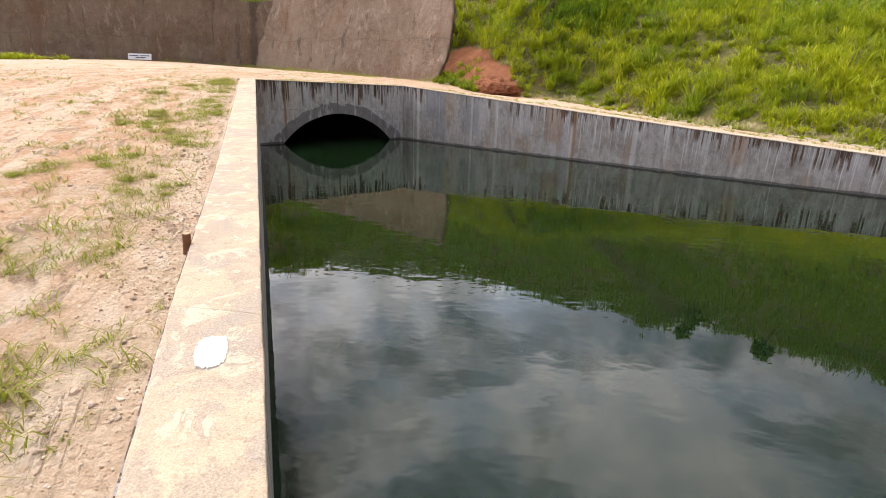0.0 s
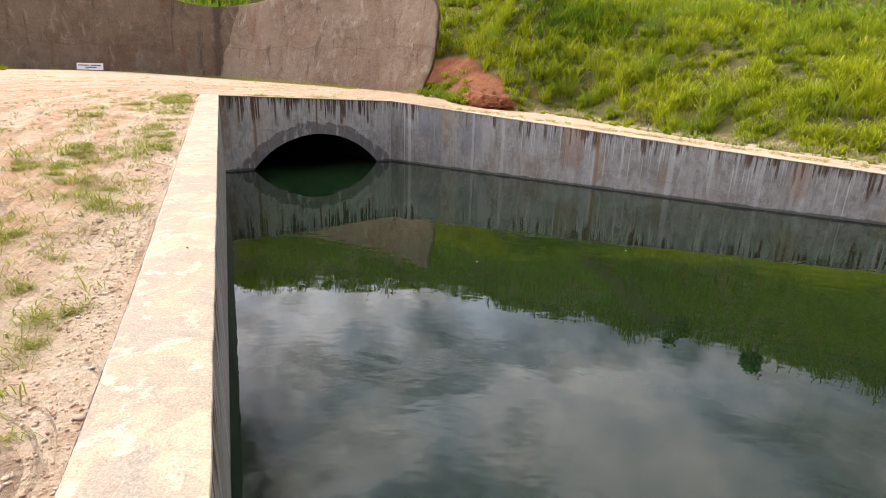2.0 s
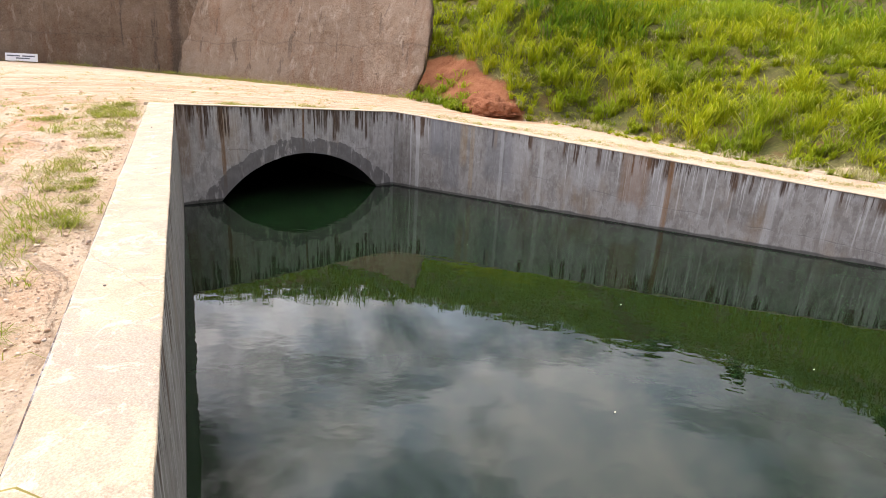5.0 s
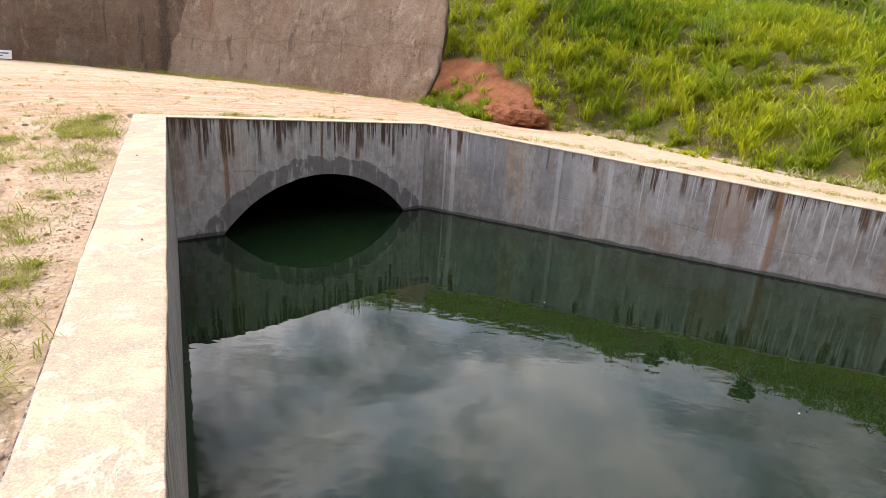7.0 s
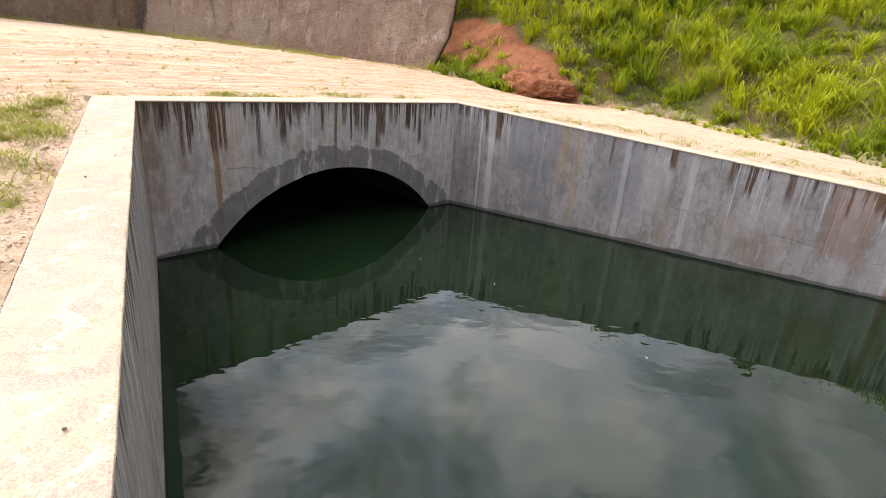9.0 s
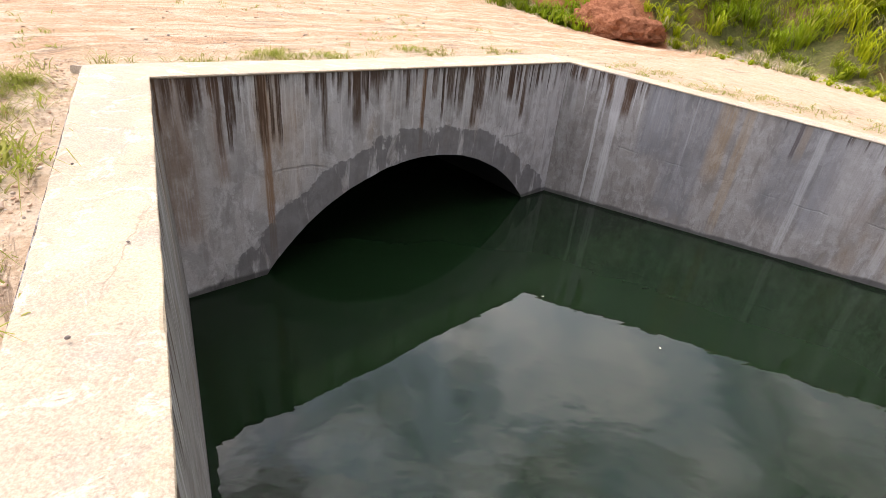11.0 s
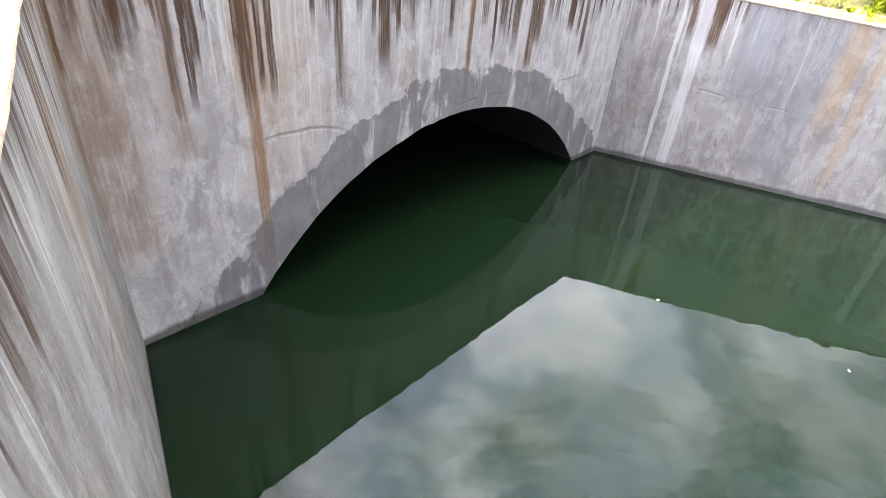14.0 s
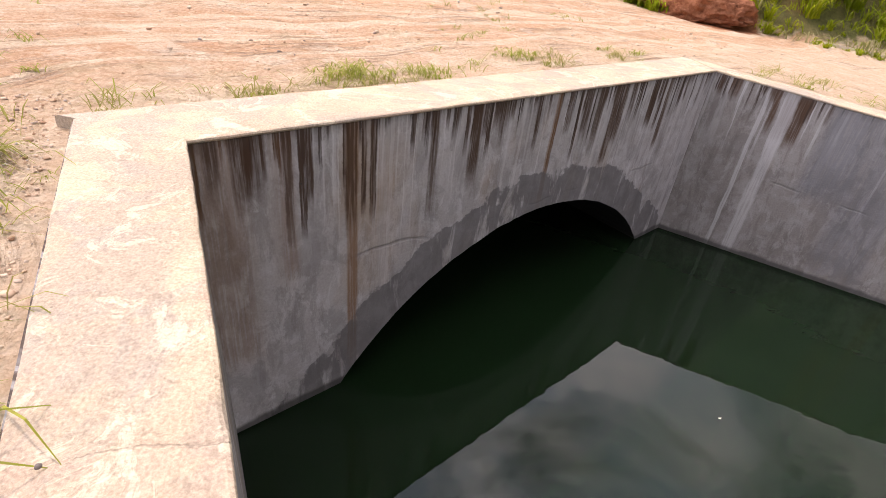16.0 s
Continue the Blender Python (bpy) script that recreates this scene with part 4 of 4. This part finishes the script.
def build_weeds():
    """Sparse tufts on the sandy ground beside the walls."""
    rng = np.random.default_rng(11)
    pts, hs = [], []

    def add(p, spread, num, h):
        for _ in range(num):
            q = p + Vector((rng.normal(0, spread), rng.normal(0, spread)))
            rel = q - C1
            if -0.54 < rel.dot(OUT_W) - 0.54 < 0.04 and rel.dot(AXIS) > -0.6:
                continue
            if rel.dot(OUT_W) < 0.56 and rel.dot(OUT_E) < 0.66:
                continue
            pts.append((q.x, q.y))
            hs.append(h * rng.uniform(0.5, 1.3))

    for _ in range(150):
        s, o = rng.uniform(-1, 27), 0.72 + abs(rng.normal(0, 1.3))
        add(C1 + AXIS * s + OUT_W * o, 0.11, int(rng.integers(2, 7)), 0.09)
    for _ in range(90):
        s, o = rng.uniform(-2, 27), rng.uniform(0.8, 9)
        add(C1 + AXIS * s + OUT_W * o, 0.2, int(rng.integers(3, 10)), 0.075)
    for _ in range(700):
        s, o = rng.uniform(-3, 26), 0.75 + abs(rng.normal(0, 2.6))
        add(C1 + AXIS * s + OUT_W * o, 0.03, 1, 0.055)
    for _ in range(26):
        add(C1 + END * rng.uniform(-0.3, 6.0) + OUT_E * rng.uniform(0.72, 1.1), 0.08, 4, 0.07)
    add(C1 + END * 1.5 + OUT_E * 0.85, 0.14, 26, 0.09)
    add(C1 + END * 2.2 + OUT_E * 0.85, 0.14, 14, 0.09)
    for _ in range(160):
        add(C1 + END * rng.uniform(-12, 8) + OUT_E * rng.uniform(1.2, 18), 0.25, int(rng.integers(1, 6)), 0.06)
    for _ in range(110):
        k = rng.uniform(0, 1)
        a, b = (S2, Vector((-2.6, 35.3))) if k < 0.6 else (S2, Vector((-36, 39.4)))
        p = a.lerp(b, rng.uniform(0, 1)) + Vector((-0.25, -0.5))
        add(p, 0.3, 8, 0.22 if rng.uniform() < 0.4 else 0.12)
    for _ in range(420):
        q = C2 + (R2 - C2).normalized() * rng.uniform(0.4, 19) + Vector((0.51, 0.86)) * (0.72 + abs(rng.normal(0, 0.7)))
        pts.append((q.x, q.y))
        hs.append(rng.uniform(0.03, 0.10))
    p = np.array(pts)
    d = from_foot(p[:, 0], p[:, 1])[0]
    p, h = p[d < 0.2], np.array(hs)[d < 0.2]
    stuff("weeds", [blades(on_ground(p[:, 0], p[:, 1], 0.005), h * 1.15, 8, 2.2, 0.008, rng, 0.9, 0.45)], M_WEED, "small yellow-green weeds growing out of the sand", "weeds")


def build_pebbles():
    rng = np.random.default_rng(13)
    ico_bm = bmesh.new()
    bmesh.ops.create_icosphere(ico_bm, subdivisions=1, radius=1.0)
    iv = np.array([v.co[:] for v in ico_bm.verts])
    fi = np.array([[v.index for v in f.verts] for f in ico_bm.faces])
    ico_bm.free()
    s = np.r_[rng.uniform(-1, 27, 9000), rng.uniform(-1, 27, 5000)]
    o = np.r_[0.57 + np.abs(rng.normal(0, 0.35, 9000)), rng.uniform(0.6, 7, 5000)]
    x, y = C1.x + AXIS.x * s + OUT_W.x * o, C1.y + AXIS.y * s + OUT_W.y * o
    r = np.r_[rng.gamma(1.3, 0.0026, 9000) + 0.003, rng.gamma(1.3, 0.0034, 5000) + 0.003]
    n = len(x)
    u, w = rng.uniform(-4, 19, 5000), rng.uniform(0.7, 12, 5000)
    x, y = np.r_[x, C1.x + END.x * (u - 8) + OUT_E.x * w], np.r_[y, C1.y + END.y * (u - 8) + OUT_E.y * w]
    r = np.r_[r, rng.gamma(1.3, 0.004, 5000) + 0.003]
    n = len(x)
    sc = r[:, None, None] * rng.uniform(0.6, 1.3, (n, 1, 3)) * np.array([1, 1, 0.7])
    jit = 1 + 0.33 * rng.normal(0, 1, (n, len(iv), 1))
    v = iv[None] * sc * np.clip(jit, 0.6, 1.5)
    v = v + np.c_[x, y, ground_z(x, y) + r * 0.3][:, None]
    f = fi[None] + (np.arange(n) * len(iv))[:, None, None]
    m = Mat("pebbles", 0.9, 0.2)
    rnd = m.node("ShaderNodeNewGeometry").outputs["Random Per Island"]
    col = m.ramp(rnd, [(0.0, (0.40, 0.24, 0.15)), (0.4, (0.58, 0.41, 0.29)), (0.8, (0.70, 0.56, 0.44)), (0.95, (0.30, 0.22, 0.18)), (1.0, (0.78, 0.70, 0.62))])
    m.done(col, m.noise(m.pos, 120, 3), 0.5, 0.003)
    stuff("pebbles", [(v.reshape(-1, 3), f.reshape(-1, 3))], m.m, "loose gravel and pebbles along the foot of the coping", "gravel")


def build_dark_clump():
    """The taller, darker reeds that stand together high on the bank, and the leafy weeds beside the red cut."""
    rng = np.random.default_rng(17)
    x, y = rng.normal(7.2, 1.5, 90), rng.normal(36.6, 0.9, 90)
    stuff("reeds", [blades(on_ground(x, y), rng.uniform(0.7, 1.4, 90), 30, 0.8, 0.04, rng, 0.8, 0.16)], M_REED, "tall dark green reeds standing together on the bank", "reeds")
    x, y = rng.normal(0.3, 0.45, 40), rng.normal(32.6, 0.5, 40)
    x, y = np.r_[x, rng.normal(-1.0, 0.5, 16), rng.normal(-31, 1.4, 40)], np.r_[y, rng.normal(34.6, 0.4, 16), rng.normal(35.5, 0.7, 40)]
    stuff("leafy_weeds", [blades(on_ground(x, y), rng.uniform(0.25, 0.65, len(x)), 22, 1.1, 0.045, rng, 0.8, 0.25)], M_GRASS, "bright leafy weeds at the foot of the cut", "weeds")


M_REED = grass("reed_leaves", (0.07, 0.17, 0.015), (0.16, 0.29, 0.025), (0.06, 0.14, 0.015), 0.5)
build_dark_clump()
build_bank_grass(), build_hill_scrub(), build_weeds(), build_pebbles()


def build_tufts():
    """Single clumps of weed on the sand, of nine shapes."""
    rng = np.random.default_rng(31)
    shapes = []
    for k in range(9):
        n = int(rng.integers(5, 13))
        w = rng.uniform(0.04, 0.11)
        c = np.c_[rng.normal(0, w, n), rng.normal(0, w * 0.8, n), np.full(n, -0.008)]
        v, f = blades(c, rng.uniform(0.03, 0.11, n), int(rng.integers(6, 11)), 2.0, 0.0065, rng, 0.9, 0.4)
        me = bpy.data.meshes.new("grass_tuft")
        me.from_pydata(v.tolist(), [], f.tolist())
        me.materials.append(M_WEED)
        shapes.append(me)
    spots = [(0.9, 1.0), (1.2, 1.25), (1.5, 0.9), (2.3, 0.95), (2.5, 1.2), (3.4, 0.9), (14.6, 1.4), (16.8, 1.5), (17.3, 1.2), (18.2, 1.35)]
    for k in range(56):
        s, o = rng.uniform(-1, 21), 0.85 + abs(rng.normal(0, 1.9 if k % 2 else 0.8))
        spots += [(s + rng.normal(0, 0.28), max(0.75, o + rng.normal(0, 0.22))) for _ in range(int(rng.integers(2, 7)))]
    spots += [(rng.uniform(-0.3, 6.5), 0.74 + abs(rng.normal(0, 0.22))) for _ in range(34)]   # a thicker fringe near the corner
    for i, (s, o) in enumerate(spots):
        p = C1 + AXIS * (s + rng.normal(0, 0.05)) + OUT_W * o
        ob = new("grass_tuft", shapes[int(rng.integers(0, 9))])
        k = float(np.clip(rng.lognormal(-0.02, 0.38), 0.5, 2.2))
        ob.location, ob.rotation_euler, ob.scale = (p.x, p.y, gz(p.x, p.y)), (0, 0, rng.uniform(0, 6.28)), (k, k, k * rng.uniform(0.7, 1.1))
        tagged(ob, "yellow-green grass tuft sprouting from the sand", "grass tuft", "grass tufts on the sand")


def build_stones():
    """Larger loose stones on the sand beside the coping."""
    rng = np.random.default_rng(37)
    mats = [plain("sand_stone", (0.55, 0.40, 0.30), 0.9, 0.3, 40), plain("grey_stone", (0.36, 0.28, 0.22), 0.9, 0.3, 40)]
    names = ("tan stone half sunk in the sand", "greyish brown stone half sunk in the sand")
    meshes = []
    for k in range(6):
        bm = bmesh.new()
        bmesh.ops.create_icosphere(bm, subdivisions=2, radius=1.0)
        for v in bm.verts:
            q = v.co.copy()
            v.co *= 1 + 0.45 * noise1(q.x * 1.3 + 9 * k, q.y * 1.3, q.z * 1.3) + 0.15 * noise1(q.x * 4, q.y * 4 + k, q.z * 4)
            v.co.z *= 0.65
        me = bpy.data.meshes.new("loose_stone")
        bm.to_mesh(me)
        bm.free()
        me.materials.append(mats[k % 2])
        meshes.append(me)
    for i in range(70):
        s, o = rng.uniform(-0.5, 20), 0.62 + abs(rng.normal(0, 0.7)) + (0 if i < 45 else rng.uniform(0, 3))
        p = C1 + AXIS * s + OUT_W * o
        r = float(np.clip(rng.gamma(1.6, 0.008) + 0.009, 0.009, 0.04))
        ob = new("loose_stone", meshes[i % 6])
        ob.location, ob.rotation_euler, ob.scale = (p.x, p.y, gz(p.x, p.y) + r * 0.2), (rng.normal(0, 0.2), rng.normal(0, 0.2), rng.uniform(0, 6.28)), (r, r * rng.uniform(0.7, 1.0), r)
        tagged(ob, names[i % 2], "stone", "loose stones on the sand")


def build_leaves():
    """A few pale leaves afloat."""
    mat = plain("pale_leaf", (0.62, 0.60, 0.48), 0.6, 0.2)
    rng = random.Random(3)
    for x, y in ((-2.05, 18.75), (-3.1, 19.6), (-0.6, 16.9), (1.4, 14.2), (0.4, 11.6), (3.0, 12.5)):
        bm = bmesh.new()
        ring = [bm.verts.new((0.016 * math.cos(t), 0.008 * math.sin(t), 0.004 + 0.003 * math.cos(2 * t))) for t in np.linspace(0, 2 * math.pi, 11)[:-1]]
        low = [bm.verts.new((v.co.x * 0.9, v.co.y * 0.9, v.co.z - 0.003)) for v in ring]
        bm.faces.new(ring), bm.faces.new(list(reversed(low)))
        for i in range(10):
            bm.faces.new((ring[i], low[i], low[(i + 1) % 10], ring[(i + 1) % 10]))
        me = bpy.data.meshes.new("floating_leaf")
        bm.to_mesh(me)
        bm.free()
        me.materials.append(mat)
        ob = new("floating_leaf", me)
        ob.location, ob.rotation_euler = (x, y, WATER), (0, 0, rng.uniform(0, 6))
        tagged(ob, "tiny pale leaf floating on the water", "leaf", "leaves on the water")


build_tufts(), build_stones(), build_leaves()


def tree_meshes(seed):
    rng = np.random.default_rng(seed)
    bm = bmesh.new()
    clumps = []

    def limb(a, b, ra, rb):
        ax = (b - a).normalized()
        side = ax.orthogonal().normalized()
        up = ax.cross(side)
        ring = lambda c, r: [bm.verts.new(c + (side * math.cos(t) + up * math.sin(t)) * r) for t in np.linspace(0, 2 * math.pi, 7)[:-1]]
        p, q = ring(a, ra), ring(b, rb)
        for i in range(6):
            bm.faces.new((p[i], p[(i + 1) % 6], q[(i + 1) % 6], q[i]))

    top = Vector((rng.normal(0, 0.3), rng.normal(0, 0.3), 3.6))
    limb(Vector((0, 0, -0.4)), top * 0.5, 0.2, 0.15)
    limb(top * 0.5, top, 0.15, 0.09)
    for _ in range(9):
        a = top * rng.uniform(0.5, 1.0)
        t = rng.uniform(0, 2 * math.pi)
        b = a + Vector((math.cos(t) * rng.uniform(0.8, 2.0), math.sin(t) * rng.uniform(0.8, 2.0), rng.uniform(0.7, 2.6)))
        limb(a, b, 0.07, 0.025)
        clumps.append((b, rng.uniform(0.7, 1.2)))
    clumps.append((top + Vector((0, 0, 1.2)), 1.1))
    lv, lf = [], []
    for c, r in clumps:
        m = 70
        p = rng.normal(0, 1, (m, 3))
        p = np.array(c) + p / np.linalg.norm(p, axis=1)[:, None] * r * rng.uniform(0.3, 1.1, (m, 1))
        a, b = rng.normal(0, 0.16, (m, 3)), rng.normal(0, 0.16, (m, 3))
        q = np.stack([p - a, p + b, p + a, p - b], 1).reshape(-1, 3)
        k = len(lv)
        lv += q.tolist()
        lf += [(k + 4 * i, k + 4 * i + 1, k + 4 * i + 2, k + 4 * i + 3) for i in range(m)]
    return bm, lv, lf


M_BARK = plain("bark", (0.16, 0.12, 0.09), 0.95)
M_LEAF = grass("tree_leaves", (0.04, 0.09, 0.015), (0.10, 0.16, 0.03), (0.05, 0.10, 0.02), 0.6)


def build_trees():
    rng = np.random.default_rng(21)
    kinds = []
    for seed in (3, 4, 5):
        bm, lv, lf = tree_meshes(seed)
        root = thing("tree", "leafy green tree on the hilltop", "tree", group="trees on the hill")
        part("trunk", bm, M_BARK, root)
        crown = mesh_object("crown", lv, lf, M_LEAF)
        crown.parent = root
        kinds.append(root)
    spots = []
    while len(spots) < 9:
        az, far = radians(rng.uniform(16, 58)), rng.uniform(56, 76)
        x, y = 2 + far * math.sin(az), 8 + far * math.cos(az)
        d, k, c = (float(v[0]) for v in from_foot(np.array([x]), np.array([y])))
        if d > c / k + 24:
            spots.append((x, y))
    for i, (x, y) in enumerate(spots):
        sc = rng.uniform(0.4, 0.75)
        if i < 3:
            ob = kinds[i]
            ob.scale = (sc, sc, sc)
            ob.location, ob.rotation_euler = (x, y, gz(x, y)), (0, 0, rng.uniform(0, 6))
        else:
            copy_thing(kinds[i % 3], pose(x, y, gz(x, y), 0, 0, rng.uniform(0, 360)))  # sizes follow the three kinds


build_trees()


# ---- small things ----
def build_mound():
    """The slumped heap of red earth at the foot of the cut."""
    bm = bmesh.new()
    bmesh.ops.create_icosphere(bm, subdivisions=5, radius=1.0)
    for v in bm.verts:
        p = v.co.copy()
        k = 1 + 0.28 * noise1(p.x * 1.6 + 4, p.y * 1.6, p.z * 1.6) + 0.16 * noise1(p.x * 4, p.y * 4, p.z * 4) + 0.13 * noise1(p.x * 9, p.y * 9, p.z * 9) + 0.08 * noise1(p.x * 21, p.y * 25, p.z * 25)
        flat = 0.75 if p.z > 0 else 0.4
        v.co = Vector((p.x * 1.35 * k, p.y * 0.75 * k, p.z * (1.0 - 0.35 * p.x) * k * flat))
    for f in bm.faces:
        f.smooth = True
    me = bpy.data.meshes.new("earth_mound")
    bm.to_mesh(me)
    bm.free()
    me.materials.append(M_RED)
    ob = new("earth_mound", me)
    ob.location, ob.rotation_euler = (1.35, 31.75, gz(0.6, 31.2) + 0.12), (0, 0, radians(-38))
    return tagged(ob, "heap of crumbled red earth at the foot of the bank", "earth mound")


def build_sign():
    """A long low white board leaning at the foot of the wall; its writing is too small to read."""
    white, ink = plain("sign_paint", (0.74, 0.76, 0.80), 0.5, 0.08), plain("sign_ink", (0.12, 0.13, 0.16), 0.6)
    root = thing("sign", "low white board with two dark lines of small writing", "sign", (-24.9, 40.0, gz(-24.9, 40.0)))
    root.rotation_euler = (radians(-12), 0, radians(3))
    bm = bmesh.new()
    bmesh.ops.create_cube(bm, size=1.0, matrix=Matrix.Translation((0, 0, 0.26)) @ Matrix.Diagonal((1.75, 0.03, 0.44, 1)))
    bmesh.ops.bevel(bm, geom=bm.edges[:], offset=0.006, segments=2, affect="EDGES")
    board = part("board", bm, white, root)
    for x0, x1, z in ((-0.78, -0.08, 0.33), (0.04, 0.74, 0.33), (-0.3, 0.45, 0.2)):
        bm = bmesh.new()
        bmesh.ops.create_cube(bm, size=1.0, matrix=Matrix.Translation(((x0 + x1) / 2, -0.0175, z)) @ Matrix.Diagonal((x1 - x0, 0.003, 0.07, 1)))
        part("writing_bar", bm, ink, board, "dark bar of unreadable writing")
    for x in (-0.7, 0.7):
        bm = bmesh.new()
        bmesh.ops.create_cube(bm, size=1.0, matrix=Matrix.Translation((x, 0.04, 0.16)) @ Matrix.Diagonal((0.05, 0.04, 0.46, 1)))
        part("leg", bm, M_BARK, root)


def build_post():
    """A short round post, sawn off, leaning against the outer edge of the coping."""
    wood, cut = plain("weathered_wood", (0.20, 0.092, 0.048), 0.85, 0.4, 30), plain("sawn_wood", (0.50, 0.36, 0.24), 0.85, 0.3, 40)
    p = C1 + AXIS * 15.25 + OUT_W * 0.58
    root = thing("post", "short sawn-off brown wooden post beside the coping", "post", (p.x, p.y, gz(p.x, p.y) - 0.15))
    root.rotation_euler = (radians(4), radians(6), 0)
    rings = []
    for z, r in ((0, 0.034), (0.12, 0.034), (0.24, 0.033), (0.325, 0.032), (0.333, 0.029)):
        rings.append([(math.cos(t) * r * (1 + 0.06 * math.sin(3 * t)), math.sin(t) * r * (1 + 0.08 * math.cos(2 * t)), z) for t in np.linspace(0, 2 * math.pi, 19)[:-1]])
    v, f = lofted(rings)
    ob = mesh_object("shaft", v, f, wood)
    ob.parent = root
    bm = bmesh.new()
    bmesh.ops.create_circle(bm, cap_ends=True, segments=18, radius=0.028, matrix=Matrix.Translation((0, 0, 0.336)))
    part("cut_end", bm, cut, root, "pale sawn end")


def build_paint():
    """A splash of white paint on the coping, with a ragged rim."""
    white = plain("white_paint", (0.80, 0.80, 0.79), 0.6, 0.06, 20)
    s0, o0 = 17.02, 0.26
    pts = []
    for t in np.linspace(0, 2 * math.pi, 97)[:-1]:
        sq = 1 / max(abs(math.cos(t)), abs(math.sin(t))) ** 0.35
        r = sq * (1 + 0.10 * noise1(math.cos(t) * 2, math.sin(t) * 2, 5) + 0.13 * noise1(math.cos(t) * 7, math.sin(t) * 7, 2))
        s, o = s0 + 0.155 * r * math.sin(t), o0 + 0.085 * r * math.cos(t)
        p = C1 + AXIS * s + OUT_W * o
        pts.append((p.x, p.y, west_top(s) + 0.0075))
    low = [(x, y, z - 0.012) for x, y, z in pts]
    v, f = lofted([low, pts])
    tagged(mesh_object("paint_splash", v, f, white), "ragged patch of white paint on the coping", "paint", kind="stuff")


def build_kerb():
    """The pale edge of a shallow drain along the foot of the bank."""
    mat = plain("kerb_concrete", (0.58, 0.50, 0.40), 0.9, 0.3, 6)
    root = thing("kerb", "low pale concrete drain kerb at the foot of the bank", "kerb", kind="structure")
    line = [Vector((4.4, 30.6)), Vector((5.7, 30.2)), Vector((8.5, 26.5)), Vector((10.4, 23.0)), Vector((12.6, 18.9)), Vector((15.0, 15.5))]
    bm = bmesh.new()
    bmesh.ops.create_cube(bm, size=1.0, matrix=Matrix.Diagonal((0.97, 0.13, 0.3, 1)))
    bmesh.ops.bevel(bm, geom=bm.edges[:], offset=0.02, segments=2, affect="EDGES")
    me = bpy.data.meshes.new("kerb_stone")
    bm.to_mesh(me)
    bm.free()
    me.materials.append(mat)
    rng = random.Random(4)
    for a, b in zip(line[:-1], line[1:]):
        n = int((b - a).length)
        for k in range(n):
            p, q = a.lerp(b, k / n), a.lerp(b, (k + 1) / n)
            ob = new("kerb_stone", me)
            ob.parent = root
            za, zb = gz(p.x, p.y), gz(q.x, q.y)
            c, d = (p + q) / 2, q - p
            ob.matrix_basis = Matrix.LocRotScale((c.x, c.y, (za + zb) / 2 - 0.085 + rng.uniform(-0.02, 0.015)), Euler((0, -math.atan2(zb - za, d.length), math.atan2(d.y, d.x))), (d.length, 1, 1))


def build_coping_litter():
    """A few loose stones lying on the coping."""
    rng = random.Random(9)
    dark = plain("stone", (0.16, 0.13, 0.12), 0.85, 0.35, 60)
    for s, o, r in ((18.05, 0.38, 0.016), (18.5, 0.12, 0.010), (12.4, 0.2, 0.008), (9.3, 0.33, 0.009), (6.1, 0.15, 0.008), (3.2, 0.3, 0.010), (1.7, 0.4, 0.009), (2.6, 0.12, 0.007)):
        bm = bmesh.new()
        bmesh.ops.create_icosphere(bm, subdivisions=2, radius=r)
        for v in bm.verts:
            v.co *= 1 + 0.25 * noise1(v.co.x * 90 + s, v.co.y * 90, v.co.z * 90)
            v.co.z *= 0.7
        me = bpy.data.meshes.new("stone")
        bm.to_mesh(me)
        bm.free()
        me.materials.append(dark)
        p = C1 + AXIS * s + OUT_W * o
        ob = new("stone", me)
        ob.location, ob.rotation_euler = (p.x, p.y, west_top(s) + r * 0.55), (0, 0, rng.uniform(0, 6))
        tagged(ob, "small dark stone lying on the coping", "stone", "stones on the coping")


build_mound(), build_sign(), build_post(), build_paint(), build_kerb(), build_coping_litter()
